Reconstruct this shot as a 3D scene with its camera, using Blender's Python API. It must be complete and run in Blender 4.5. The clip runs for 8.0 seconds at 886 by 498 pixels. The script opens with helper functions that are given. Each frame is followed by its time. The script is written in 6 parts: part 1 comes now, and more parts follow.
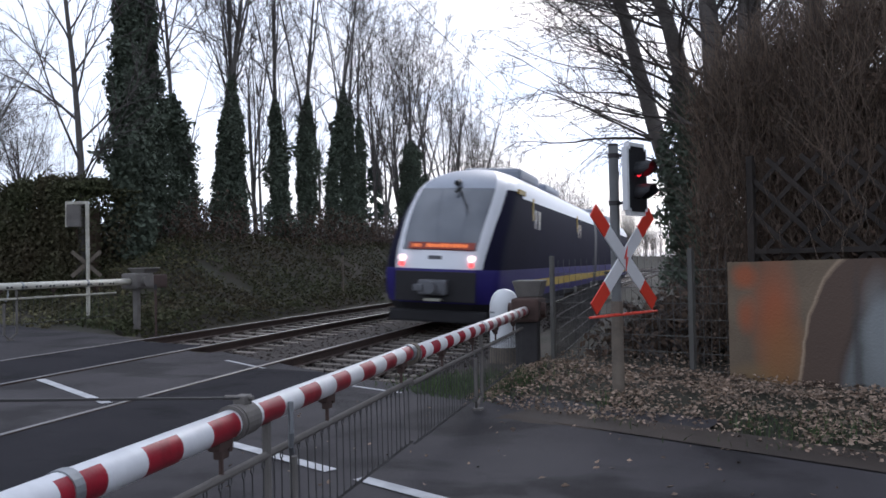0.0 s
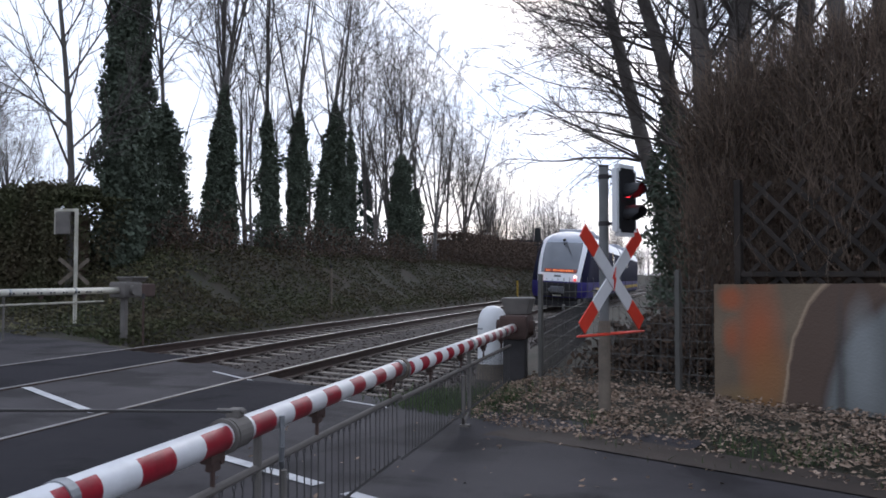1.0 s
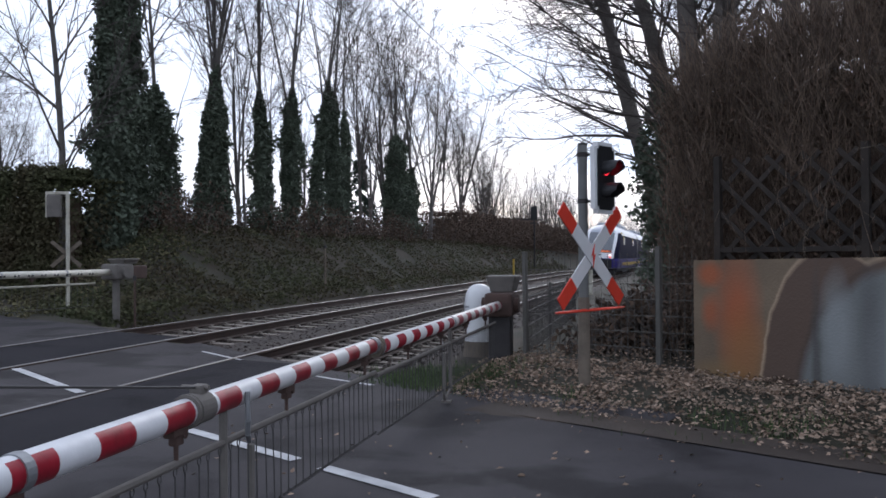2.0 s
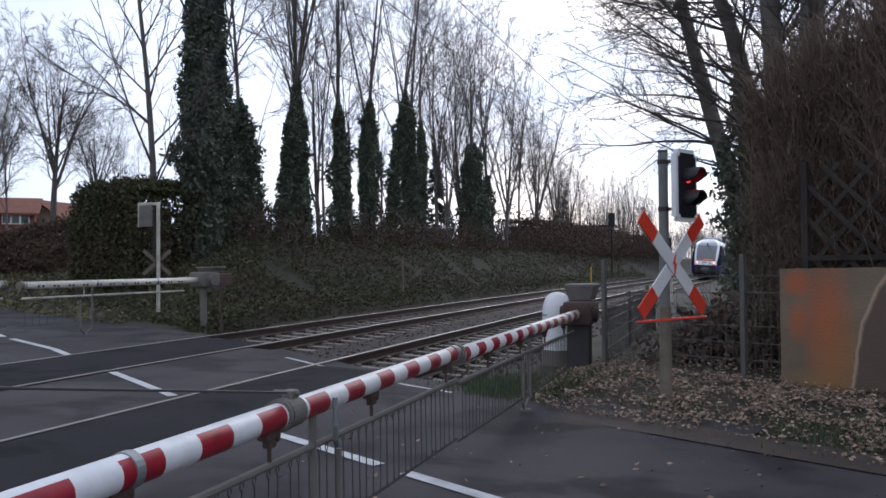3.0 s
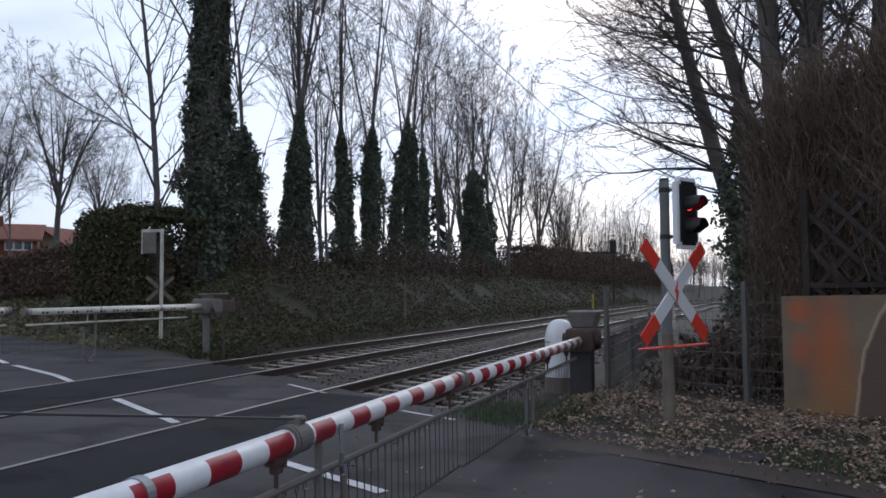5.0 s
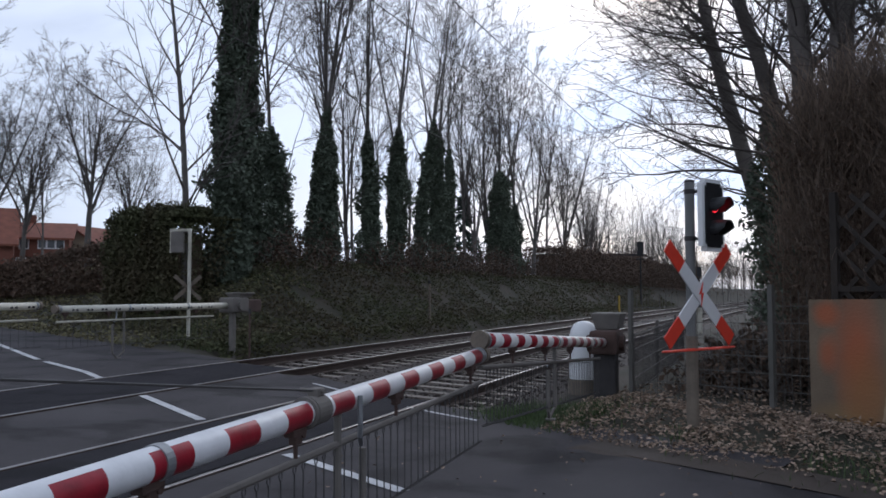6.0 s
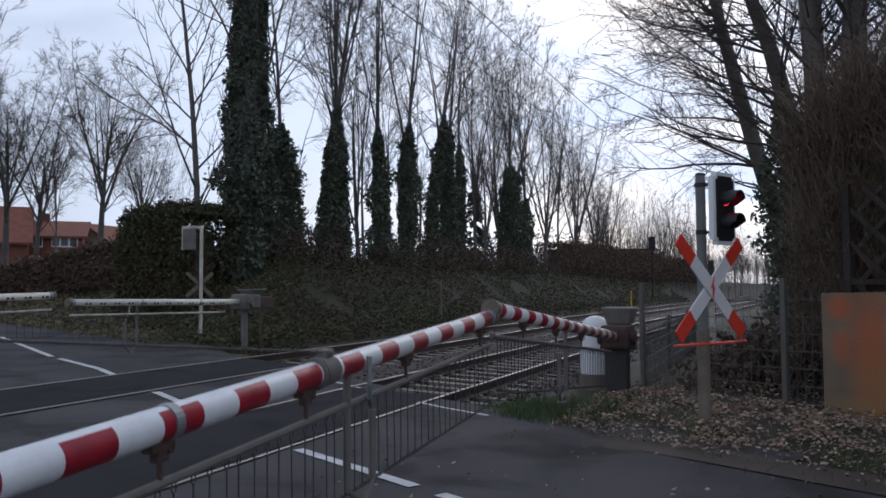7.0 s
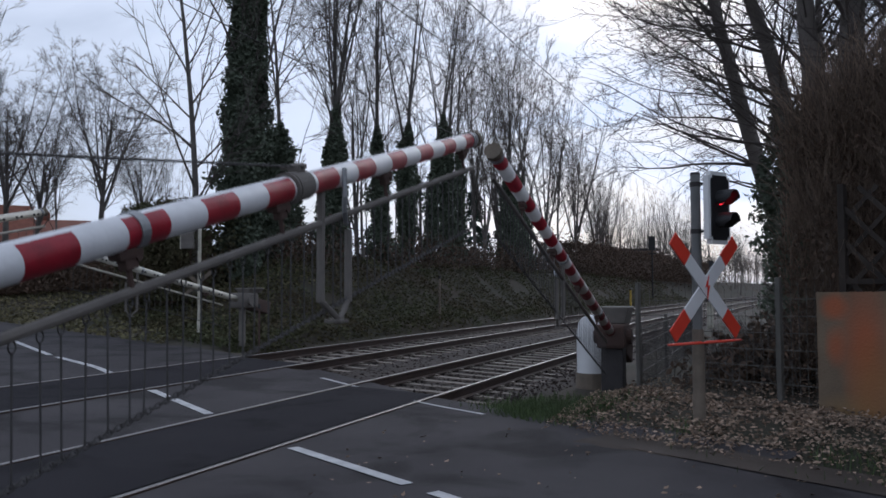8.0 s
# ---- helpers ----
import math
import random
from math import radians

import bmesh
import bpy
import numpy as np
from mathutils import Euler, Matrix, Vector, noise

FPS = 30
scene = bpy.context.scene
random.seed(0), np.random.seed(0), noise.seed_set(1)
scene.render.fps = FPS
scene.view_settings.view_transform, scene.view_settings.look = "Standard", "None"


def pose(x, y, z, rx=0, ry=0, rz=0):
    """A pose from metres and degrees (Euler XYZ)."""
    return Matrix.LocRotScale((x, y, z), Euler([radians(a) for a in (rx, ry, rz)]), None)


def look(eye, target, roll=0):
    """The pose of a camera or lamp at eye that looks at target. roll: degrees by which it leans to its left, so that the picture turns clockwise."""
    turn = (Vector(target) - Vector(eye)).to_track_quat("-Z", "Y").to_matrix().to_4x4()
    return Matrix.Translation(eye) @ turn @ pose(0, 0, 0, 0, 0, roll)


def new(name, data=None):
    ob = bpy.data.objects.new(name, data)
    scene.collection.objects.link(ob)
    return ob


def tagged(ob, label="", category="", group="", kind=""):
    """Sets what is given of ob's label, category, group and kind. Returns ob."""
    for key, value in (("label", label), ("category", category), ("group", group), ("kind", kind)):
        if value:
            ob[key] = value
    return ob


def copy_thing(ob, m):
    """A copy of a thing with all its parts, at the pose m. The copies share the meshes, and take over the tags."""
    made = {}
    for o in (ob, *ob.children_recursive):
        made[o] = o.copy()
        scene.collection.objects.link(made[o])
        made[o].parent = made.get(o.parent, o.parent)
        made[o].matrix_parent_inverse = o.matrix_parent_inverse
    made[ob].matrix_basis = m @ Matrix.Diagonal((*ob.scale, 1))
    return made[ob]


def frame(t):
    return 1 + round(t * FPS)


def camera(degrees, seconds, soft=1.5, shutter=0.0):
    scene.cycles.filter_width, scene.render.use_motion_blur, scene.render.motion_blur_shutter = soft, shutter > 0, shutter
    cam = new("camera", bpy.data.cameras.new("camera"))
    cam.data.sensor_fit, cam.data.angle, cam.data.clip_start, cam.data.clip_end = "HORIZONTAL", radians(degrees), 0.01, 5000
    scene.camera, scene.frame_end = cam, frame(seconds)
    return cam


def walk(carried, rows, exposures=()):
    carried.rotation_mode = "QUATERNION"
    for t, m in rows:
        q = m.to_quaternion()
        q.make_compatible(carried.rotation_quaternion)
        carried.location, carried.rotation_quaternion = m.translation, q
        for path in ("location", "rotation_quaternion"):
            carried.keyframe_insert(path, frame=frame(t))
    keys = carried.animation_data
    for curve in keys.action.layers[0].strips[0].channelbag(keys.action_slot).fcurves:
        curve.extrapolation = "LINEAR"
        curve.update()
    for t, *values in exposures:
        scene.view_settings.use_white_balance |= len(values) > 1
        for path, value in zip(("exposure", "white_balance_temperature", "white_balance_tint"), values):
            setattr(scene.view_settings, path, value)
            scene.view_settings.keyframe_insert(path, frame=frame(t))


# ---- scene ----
cam = camera(57.3, 8.0, soft=1.6, shutter=0.35)
PATH = [
    (0, (5.725, 0.759, 1.54), (5.214, 2.692, 1.578), -1.1),
    (0.5, (5.695, 0.711, 1.544), (5.184, 2.644, 1.599), -1.3),
    (1, (5.72, 0.687, 1.562), (5.237, 2.627, 1.635), 0.1),
    (1.2, (5.746, 0.695, 1.545), (5.296, 2.642, 1.601), 0.2),
    (2.3, (5.962, 0.641, 1.559), (5.439, 2.571, 1.58), -1.2),
    (2.5, (5.948, 0.644, 1.562), (5.376, 2.56, 1.589), -1.5),
    (3, (5.918, 0.571, 1.566), (5.26, 2.459, 1.608), -0.5),
    (3.5, (5.907, 0.551, 1.562), (5.301, 2.456, 1.626), -0.6),
    (4, (5.899, 0.525, 1.558), (5.292, 2.429, 1.646), -0.1),
    (4.5, (5.909, 0.514, 1.563), (5.252, 2.401, 1.646), -0.3),
    (4.7, (5.911, 0.505, 1.569), (5.256, 2.392, 1.679), -0.5),
    (5.8, (5.958, 0.509, 1.577), (5.258, 2.38, 1.669), -0.0),
    (6, (5.959, 0.504, 1.567), (5.238, 2.366, 1.677), 0.0),
    (6.5, (5.96, 0.51, 1.567), (5.189, 2.354, 1.655), 0.3),
    (7, (5.969, 0.51, 1.56), (5.222, 2.363, 1.66), -0.3),
    (7.5, (5.991, 0.52, 1.553), (5.218, 2.362, 1.653), -0.8),
    (8, (6.027, 0.527, 1.549), (5.279, 2.379, 1.648), -0.2),
]
walk(cam, [(t, look(eye, target, roll)) for t, eye, target, roll in PATH], [(0, 0.39, 6050, 13), (1.2, 0.38, 6050, 13), (3.5, 0.25, 6050, 13), (5, 0.08, 6000, 12), (6.5, -0.10, 5950, 12), (8, -0.22, 5950, 12)])

# ---- world, sun, exposure ----
SUN_EL, SUN_AZ = radians(24), radians(-2)  # behind thin cloud, ahead along the line


def build_world():
    w = bpy.data.worlds.new("world")
    scene.world = w
    w.use_nodes = True
    nt = w.node_tree
    nt.nodes.clear()
    out = nt.nodes.new("ShaderNodeOutputWorld")
    bg = nt.nodes.new("ShaderNodeBackground")
    sky = nt.nodes.new("ShaderNodeTexSky")
    sky.sky_type, sky.sun_disc = "NISHITA", False
    sky.sun_elevation, sky.sun_rotation = SUN_EL, SUN_AZ
    sky.dust_density = 2.0
    gain = nt.nodes.new("ShaderNodeVectorMath")
    gain.operation = "SCALE"
    gain.inputs[3].default_value = 0.085
    nt.links.new(sky.outputs[0], gain.inputs[0])
    tc = nt.nodes.new("ShaderNodeTexCoord")
    mp = nt.nodes.new("ShaderNodeMapping")
    mp.inputs["Scale"].default_value = (1.3, 1.3, 5.0)
    nz = nt.nodes.new("ShaderNodeTexNoise")
    nz.inputs["Scale"].default_value, nz.inputs["Detail"].default_value = 2.6, 6.0
    nz.inputs["Distortion"].default_value = 0.5
    ramp = nt.nodes.new("ShaderNodeValToRGB")
    ramp.color_ramp.elements[0].position, ramp.color_ramp.elements[1].position = 0.30, 0.62
    nt.links.new(tc.outputs["Generated"], mp.inputs[0])
    nt.links.new(mp.outputs[0], nz.inputs["Vector"])
    nt.links.new(nz.outputs["Fac"], ramp.inputs[0])
    # the cloud is brightest round the hidden sun
    dot = nt.nodes.new("ShaderNodeVectorMath")
    dot.operation = "DOT_PRODUCT"
    dot.inputs[1].default_value = (math.sin(SUN_AZ) * math.cos(SUN_EL), math.cos(SUN_AZ) * math.cos(SUN_EL), math.sin(SUN_EL))
    nt.links.new(tc.outputs["Generated"], dot.inputs[0])
    mr = nt.nodes.new("ShaderNodeMapRange")
    mr.inputs["From Min"].default_value, mr.inputs["From Max"].default_value = 0.55, 1.0
    mr.inputs["To Min"].default_value, mr.inputs["To Max"].default_value = 0.86, 1.2
    nt.links.new(dot.outputs["Value"], mr.inputs["Value"])
    cloud = nt.nodes.new("ShaderNodeVectorMath")
    cloud.operation = "SCALE"
    cloud.inputs[0].default_value = (0.85, 0.92, 1.05)
    nt.links.new(mr.outputs[0], cloud.inputs[3])
    mix = nt.nodes.new("ShaderNodeMix")
    mix.data_type = "RGBA"
    fac = nt.nodes.new("ShaderNodeMapRange")
    fac.inputs["To Min"].default_value, fac.inputs["To Max"].default_value = 0.58, 1.0
    nt.links.new(ramp.outputs[0], fac.inputs["Value"])
    nt.links.new(fac.outputs[0], mix.inputs[0])
    nt.links.new(gain.outputs[0], mix.inputs[6])
    nt.links.new(cloud.outputs[0], mix.inputs[7])
    nt.links.new(mix.outputs[2], bg.inputs[0])
    bg.inputs[1].default_value = 1.0
    nt.links.new(bg.outputs[0], out.inputs[0])
    sun = bpy.data.lights.new("sun", "SUN")
    sun.energy, sun.angle, sun.color = 0.5, radians(20), (1.0, 0.95, 0.9)
    ob = new("sun", sun)
    d = Vector((math.sin(SUN_AZ) * math.cos(SUN_EL), math.cos(SUN_AZ) * math.cos(SUN_EL), math.sin(SUN_EL)))
    ob.matrix_world = look(d * 100, (0, 0, 0))


build_world()


# ---- materials ----
def material(name, color, rough=0.8, metal=0.0, var=0.25, scale=6.0, bump=0.2, fine=60.0, color2=None, emit=None, power=0.0, random_var=0.0, island_var=0.0, spec=0.5):
    """A surface with stains at one scale and grain at another."""
    m = bpy.data.materials.new(name)
    m.use_nodes = True
    nt = m.node_tree
    b = nt.nodes["Principled BSDF"]
    b.inputs["Roughness"].default_value, b.inputs["Metallic"].default_value = rough, metal
    b.inputs["Specular IOR Level"].default_value = spec
    tc = nt.nodes.new("ShaderNodeTexCoord")
    big, small = nt.nodes.new("ShaderNodeTexNoise"), nt.nodes.new("ShaderNodeTexNoise")
    for n, s in ((big, scale), (small, fine)):
        n.inputs["Scale"].default_value, n.inputs["Detail"].default_value = s, 5.0
        nt.links.new(tc.outputs["Object"], n.inputs["Vector"])
    mix = nt.nodes.new("ShaderNodeMix")
    mix.data_type = "RGBA"
    c2 = color2 or tuple(c * (1 - var) for c in color)
    mix.inputs[6].default_value, mix.inputs[7].default_value = (*color, 1), (*c2, 1)
    add = nt.nodes.new("ShaderNodeMath")
    add.operation = "MULTIPLY_ADD"
    add.inputs[1].default_value = 0.45
    nt.links.new(small.outputs["Fac"], add.inputs[0])
    k = nt.nodes.new("ShaderNodeMapRange")
    k.inputs["From Min"].default_value, k.inputs["From Max"].default_value = 0.35, 0.68
    k.inputs["To Max"].default_value = 0.6
    nt.links.new(big.outputs["Fac"], k.inputs["Value"])
    nt.links.new(k.outputs[0], add.inputs[2])
    nt.links.new(add.outputs[0], mix.inputs[0])
    last = mix.outputs[2]
    if random_var or island_var:
        src = nt.nodes.new("ShaderNodeObjectInfo").outputs["Random"] if random_var else nt.nodes.new("ShaderNodeNewGeometry").outputs["Random Per Island"]
        r = nt.nodes.new("ShaderNodeMapRange")
        v = random_var or island_var
        r.inputs["To Min"].default_value, r.inputs["To Max"].default_value = 1 - v, 1 + v
        nt.links.new(src, r.inputs["Value"])
        sc = nt.nodes.new("ShaderNodeVectorMath")
        sc.operation = "SCALE"
        nt.links.new(last, sc.inputs[0])
        nt.links.new(r.outputs[0], sc.inputs[3])
        last = sc.outputs[0]
    nt.links.new(last, b.inputs["Base Color"])
    if bump:
        bp = nt.nodes.new("ShaderNodeBump")
        bp.inputs["Strength"].default_value, bp.inputs["Distance"].default_value = bump, 0.01
        nt.links.new(small.outputs["Fac"], bp.inputs["Height"])
        nt.links.new(bp.outputs[0], b.inputs["Normal"])
    if emit:
        b.inputs["Emission Color"].default_value, b.inputs["Emission Strength"].default_value = (*emit, 1), power
    return m


def striped(name, a, b_, period, offset, axis=1, share=0.5, top=None):
    """Paint in bands along one axis of the object, scuffed and dirty."""
    m = material(name, a, 0.45, var=0.2, scale=9, bump=0.08)
    nt = m.node_tree
    p = nt.nodes["Principled BSDF"]
    old = p.inputs["Base Color"].links[0].from_socket
    tc = nt.nodes.new("ShaderNodeTexCoord")
    sep = nt.nodes.new("ShaderNodeSeparateXYZ")
    nt.links.new(tc.outputs["Object"], sep.inputs[0])
    f = nt.nodes.new("ShaderNodeMath")
    f.operation = "MULTIPLY_ADD"
    f.inputs[1].default_value, f.inputs[2].default_value = 1 / period, -offset / period + 100
    nt.links.new(sep.outputs[axis], f.inputs[0])
    g = nt.nodes.new("ShaderNodeMath")
    g.operation = "FRACT"
    nt.links.new(f.outputs[0], g.inputs[0])
    h = nt.nodes.new("ShaderNodeMath")
    h.operation = "LESS_THAN"
    h.inputs[1].default_value = share
    nt.links.new(g.outputs[0], h.inputs[0])
    mask = h.outputs[0]
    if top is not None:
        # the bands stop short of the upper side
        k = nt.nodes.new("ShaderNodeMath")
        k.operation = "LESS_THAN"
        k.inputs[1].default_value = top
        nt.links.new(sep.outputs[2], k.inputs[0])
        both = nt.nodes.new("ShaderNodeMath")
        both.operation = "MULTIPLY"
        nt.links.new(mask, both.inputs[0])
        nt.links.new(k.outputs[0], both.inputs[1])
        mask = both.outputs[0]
    dirt = nt.nodes.new("ShaderNodeTexNoise")
    dirt.inputs["Scale"].default_value, dirt.inputs["Detail"].default_value = 14, 6
    nt.links.new(tc.outputs["Object"], dirt.inputs["Vector"])
    dr = nt.nodes.new("ShaderNodeMapRange")
    dr.inputs["From Min"].default_value, dr.inputs["From Max"].default_value = 0.4, 0.75
    dr.inputs["To Min"].default_value, dr.inputs["To Max"].default_value = 1.0, 0.6
    nt.links.new(dirt.outputs["Fac"], dr.inputs["Value"])
    red = nt.nodes.new("ShaderNodeVectorMath")
    red.operation = "SCALE"
    red.inputs[0].default_value = b_
    nt.links.new(dr.outputs[0], red.inputs[3])
    mix = nt.nodes.new("ShaderNodeMix")
    mix.data_type = "RGBA"
    nt.links.new(mask, mix.inputs[0])
    nt.links.new(old, mix.inputs[6])
    nt.links.new(red.outputs[0], mix.inputs[7])
    nt.links.new(mix.outputs[2], p.inputs["Base Color"])
    return m


M = dict(
    asphalt=material("asphalt", (0.076, 0.07, 0.072), 0.85, color2=(0.037, 0.033, 0.036), scale=0.55, fine=140, bump=0.5, spec=0.2),
    panel=material("crossing_asphalt", (0.021, 0.02, 0.024), 0.9, color2=(0.031, 0.029, 0.033), scale=1.1, fine=120, bump=0.4, spec=0.1),
    joint=material("joint_filler", (0.018, 0.018, 0.02), 0.6),
    marking=material("road_paint", (0.62, 0.62, 0.62), 0.7, color2=(0.35, 0.35, 0.36), scale=5, fine=90),
    mud=material("trodden_mud", (0.052, 0.036, 0.026), 0.85, color2=(0.026, 0.018, 0.013), scale=2.2, fine=45, bump=0.9),
    soil=material("soil", (0.04, 0.026, 0.016), 0.95, color2=(0.019, 0.022, 0.010), scale=0.5, fine=25, bump=0.8),
    ballast=material("ballast", (0.034, 0.023, 0.018), 0.9, color2=(0.02, 0.014, 0.011), scale=2, fine=30, bump=1.0),
    stone=material("ballast_stone", (0.042, 0.03, 0.024), 0.9, var=0.4, scale=4, fine=50, island_var=0.5),
    sleeper=material("concrete_sleeper", (0.22, 0.195, 0.17), 0.9, color2=(0.11, 0.088, 0.07), scale=3, fine=50, random_var=0.25),
    rail=material("rusty_rail", (0.055, 0.03, 0.02), 0.8, color2=(0.03, 0.018, 0.014), scale=8),
    railhead=material("polished_rail", (0.27, 0.255, 0.25), 0.45, metal=1.0, var=0.2),
    bark=material("bark", (0.15, 0.134, 0.122), 0.95, color2=(0.085, 0.077, 0.07), scale=3, fine=30, bump=1.0),
    bark_green=material("mossy_bark", (0.19, 0.165, 0.15), 0.95, color2=(0.11, 0.096, 0.086), scale=2, fine=25, bump=1.0),
    hedge_twig=material("hedge_twig", (0.21, 0.15, 0.11), 0.9, var=0.4, island_var=0.5),
    twig=material("twig", (0.115, 0.098, 0.088), 0.9, var=0.4),
    ivy=material("ivy_leaf", (0.115, 0.138, 0.098), 0.65, color2=(0.08, 0.097, 0.07), scale=1.2, bump=0, island_var=0.2, spec=0.2),
    conifer=material("conifer_needles", (0.035, 0.065, 0.045), 0.7, var=0.3, bump=0, island_var=0.4),
    cover=material("ground_ivy", (0.066, 0.08, 0.036), 0.8, color2=(0.074, 0.053, 0.033), scale=0.6, bump=0, island_var=0.35, spec=0.2),
    bramble=material("bramble", (0.105, 0.066, 0.045), 0.9, color2=(0.06, 0.042, 0.028), scale=1, bump=0, island_var=0.4),
    hedge=material("hedge_leaf", (0.125, 0.074, 0.05), 0.85, color2=(0.08, 0.056, 0.037), scale=0.9, bump=0, island_var=0.45),
    grass=material("grass", (0.07, 0.11, 0.03), 0.8, color2=(0.05, 0.07, 0.03), scale=2, bump=0, island_var=0.35),
    litter=material("dead_leaf", (0.34, 0.255, 0.19), 0.8, color2=(0.15, 0.095, 0.062), scale=5, bump=0, island_var=0.65),
    steel=material("galvanised_steel", (0.34, 0.35, 0.36), 0.5, metal=0.6, var=0.3),
    dark_steel=material("dark_steel", (0.05, 0.045, 0.045), 0.65, metal=0.3, var=0.4),
    post_grey=material("post_grey", (0.17, 0.172, 0.168), 0.6, var=0.35, scale=5),
    rust=material("rusty_iron", (0.085, 0.05, 0.04), 0.85, var=0.4),
    fence_wire=material("fence_wire", (0.115, 0.108, 0.096), 0.6, metal=0.2),
    wire=material("wire", (0.075, 0.07, 0.068), 0.6, metal=0.4),
    white=material("white_paint", (0.74, 0.74, 0.74), 0.4, var=0.15, scale=3),
    dirty_white=material("dirty_white_paint", (0.62, 0.60, 0.52), 0.6, color2=(0.34, 0.30, 0.22), scale=4),
    red=material("red_reflective", (0.72, 0.055, 0.03), 0.4, var=0.15),
    black=material("black_plastic", (0.014, 0.014, 0.016), 0.5),
    box_grey=material("weathered_sheet", (0.165, 0.148, 0.132), 0.75, var=0.35),
    timber=material("weathered_timber", (0.20, 0.162, 0.125), 0.9, color2=(0.11, 0.09, 0.07), scale=5, fine=40),
    lattice=material("dark_lattice", (0.045, 0.034, 0.027), 0.9, var=0.4),
    lens_red=material("lit_red_lens", (0.3, 0.01, 0.01), 0.3, emit=(1.0, 0.03, 0.05), power=1.6),
    lens_off=material("unlit_lens", (0.03, 0.025, 0.01), 0.2),
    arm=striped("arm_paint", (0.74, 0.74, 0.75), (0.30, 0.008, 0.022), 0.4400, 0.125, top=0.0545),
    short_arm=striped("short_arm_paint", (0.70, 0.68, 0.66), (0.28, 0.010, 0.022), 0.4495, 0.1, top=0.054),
    far_arm=striped("back_arm_paint", (0.64, 0.61, 0.52), (0.06, 0.045, 0.035), 0.30, 0.0, share=0.0),
    t_white=material("railcar_white", (0.78, 0.78, 0.80), 0.3, var=0.06, scale=1),
    t_blue=material("railcar_blue", (0.035, 0.026, 0.17), 0.4, var=0.2, scale=1, spec=0.3),
    t_glass=material("railcar_glass", (0.11, 0.12, 0.14), 0.06, var=0.25, scale=1.2, bump=0, spec=1.0),
    t_side=material("railcar_side_film", (0.014, 0.013, 0.032), 0.6, var=0.2, scale=1, bump=0, spec=0.03),
    t_roof=material("railcar_roof", (0.33, 0.36, 0.42), 0.45, var=0.2, scale=1),
    t_yellow=material("railcar_yellow", (0.55, 0.36, 0.05), 0.45),
    t_dark=material("railcar_underframe", (0.022, 0.02, 0.022), 0.8),
    t_grey=material("railcar_coupler", (0.15, 0.15, 0.16), 0.5, var=0.4),
    display=material("lit_display", (0.05, 0.01, 0.0), 0.4, emit=(1.0, 0.24, 0.06), power=0.7),
    display_back=material("display_backing", (0.03, 0.008, 0.005), 0.4, emit=(1.0, 0.12, 0.05), power=0.10),
    headlight=material("headlight", (0.9, 0.9, 0.9), 0.2, emit=(1.0, 0.66, 0.62), power=1.5),
    taillight=material("taillight", (0.3, 0.02, 0.02), 0.3, emit=(1.0, 0.1, 0.1), power=1.2),
    brick=material("red_brick", (0.20, 0.075, 0.05), 0.9, var=0.3, fine=30),
    rooftile=material("roof_tiles", (0.22, 0.075, 0.045), 0.85, var=0.4, scale=2, fine=20),
    cream=material("cream_render", (0.62, 0.54, 0.40), 0.85, var=0.15),
    pane=material("window_pane", (0.05, 0.055, 0.06), 0.1, bump=0),
    brown_render=material("brown_render", (0.13, 0.09, 0.075), 0.9, var=0.3, scale=1, fine=20),
    dry_grass=material("dry_grass", (0.17, 0.14, 0.075), 0.9, color2=(0.09, 0.09, 0.04), scale=0.5, bump=0, island_var=0.35),
    grey_render=material("grey_render", (0.28, 0.27, 0.27), 0.9, var=0.2),
)


def stain(m, scale, lo, hi, depth):
    """Old damp and oil stains with soft edges."""
    nt = m.node_tree
    p = nt.nodes["Principled BSDF"]
    old = p.inputs["Base Color"].links[0].from_socket
    tc = nt.nodes.new("ShaderNodeTexCoord")
    nz = nt.nodes.new("ShaderNodeTexNoise")
    nz.inputs["Scale"].default_value, nz.inputs["Detail"].default_value, nz.inputs["Distortion"].default_value = scale, 6.0, 0.4
    nt.links.new(tc.outputs["Object"], nz.inputs["Vector"])
    mr = nt.nodes.new("ShaderNodeMapRange")
    mr.inputs["From Min"].default_value, mr.inputs["From Max"].default_value = lo, hi
    mr.inputs["To Min"].default_value, mr.inputs["To Max"].default_value = 1.0, depth
    nt.links.new(nz.outputs["Fac"], mr.inputs["Value"])
    sc = nt.nodes.new("ShaderNodeVectorMath")
    sc.operation = "SCALE"
    nt.links.new(old, sc.inputs[0])
    nt.links.new(mr.outputs[0], sc.inputs[3])
    nt.links.new(sc.outputs[0], p.inputs["Base Color"])


stain(M["asphalt"], 0.9, 0.50, 0.62, 0.5)
stain(M["panel"], 1.4, 0.52, 0.66, 0.6)
stain(M["lattice"], 1.5, 0.45, 0.65, 0.5)
stain(M["dirty_white"], 2.5, 0.5, 0.7, 0.6)


# ---- mesh helpers ----
def place(ob, parent=None, m=None):
    if parent:
        ob.parent = parent
    if m is not None:
        ob.matrix_basis = m
    return ob


def part(name, bm, mat, parent=None, label="", m=None, smooth=False):
    me = bpy.data.meshes.new(name)
    bm.to_mesh(me)
    bm.free()
    me.materials.append(mat)
    if smooth:
        me.polygons.foreach_set("use_smooth", [True] * len(me.polygons))
    ob = place(new(name, me), parent, m)
    return tagged(ob, label) if label else ob


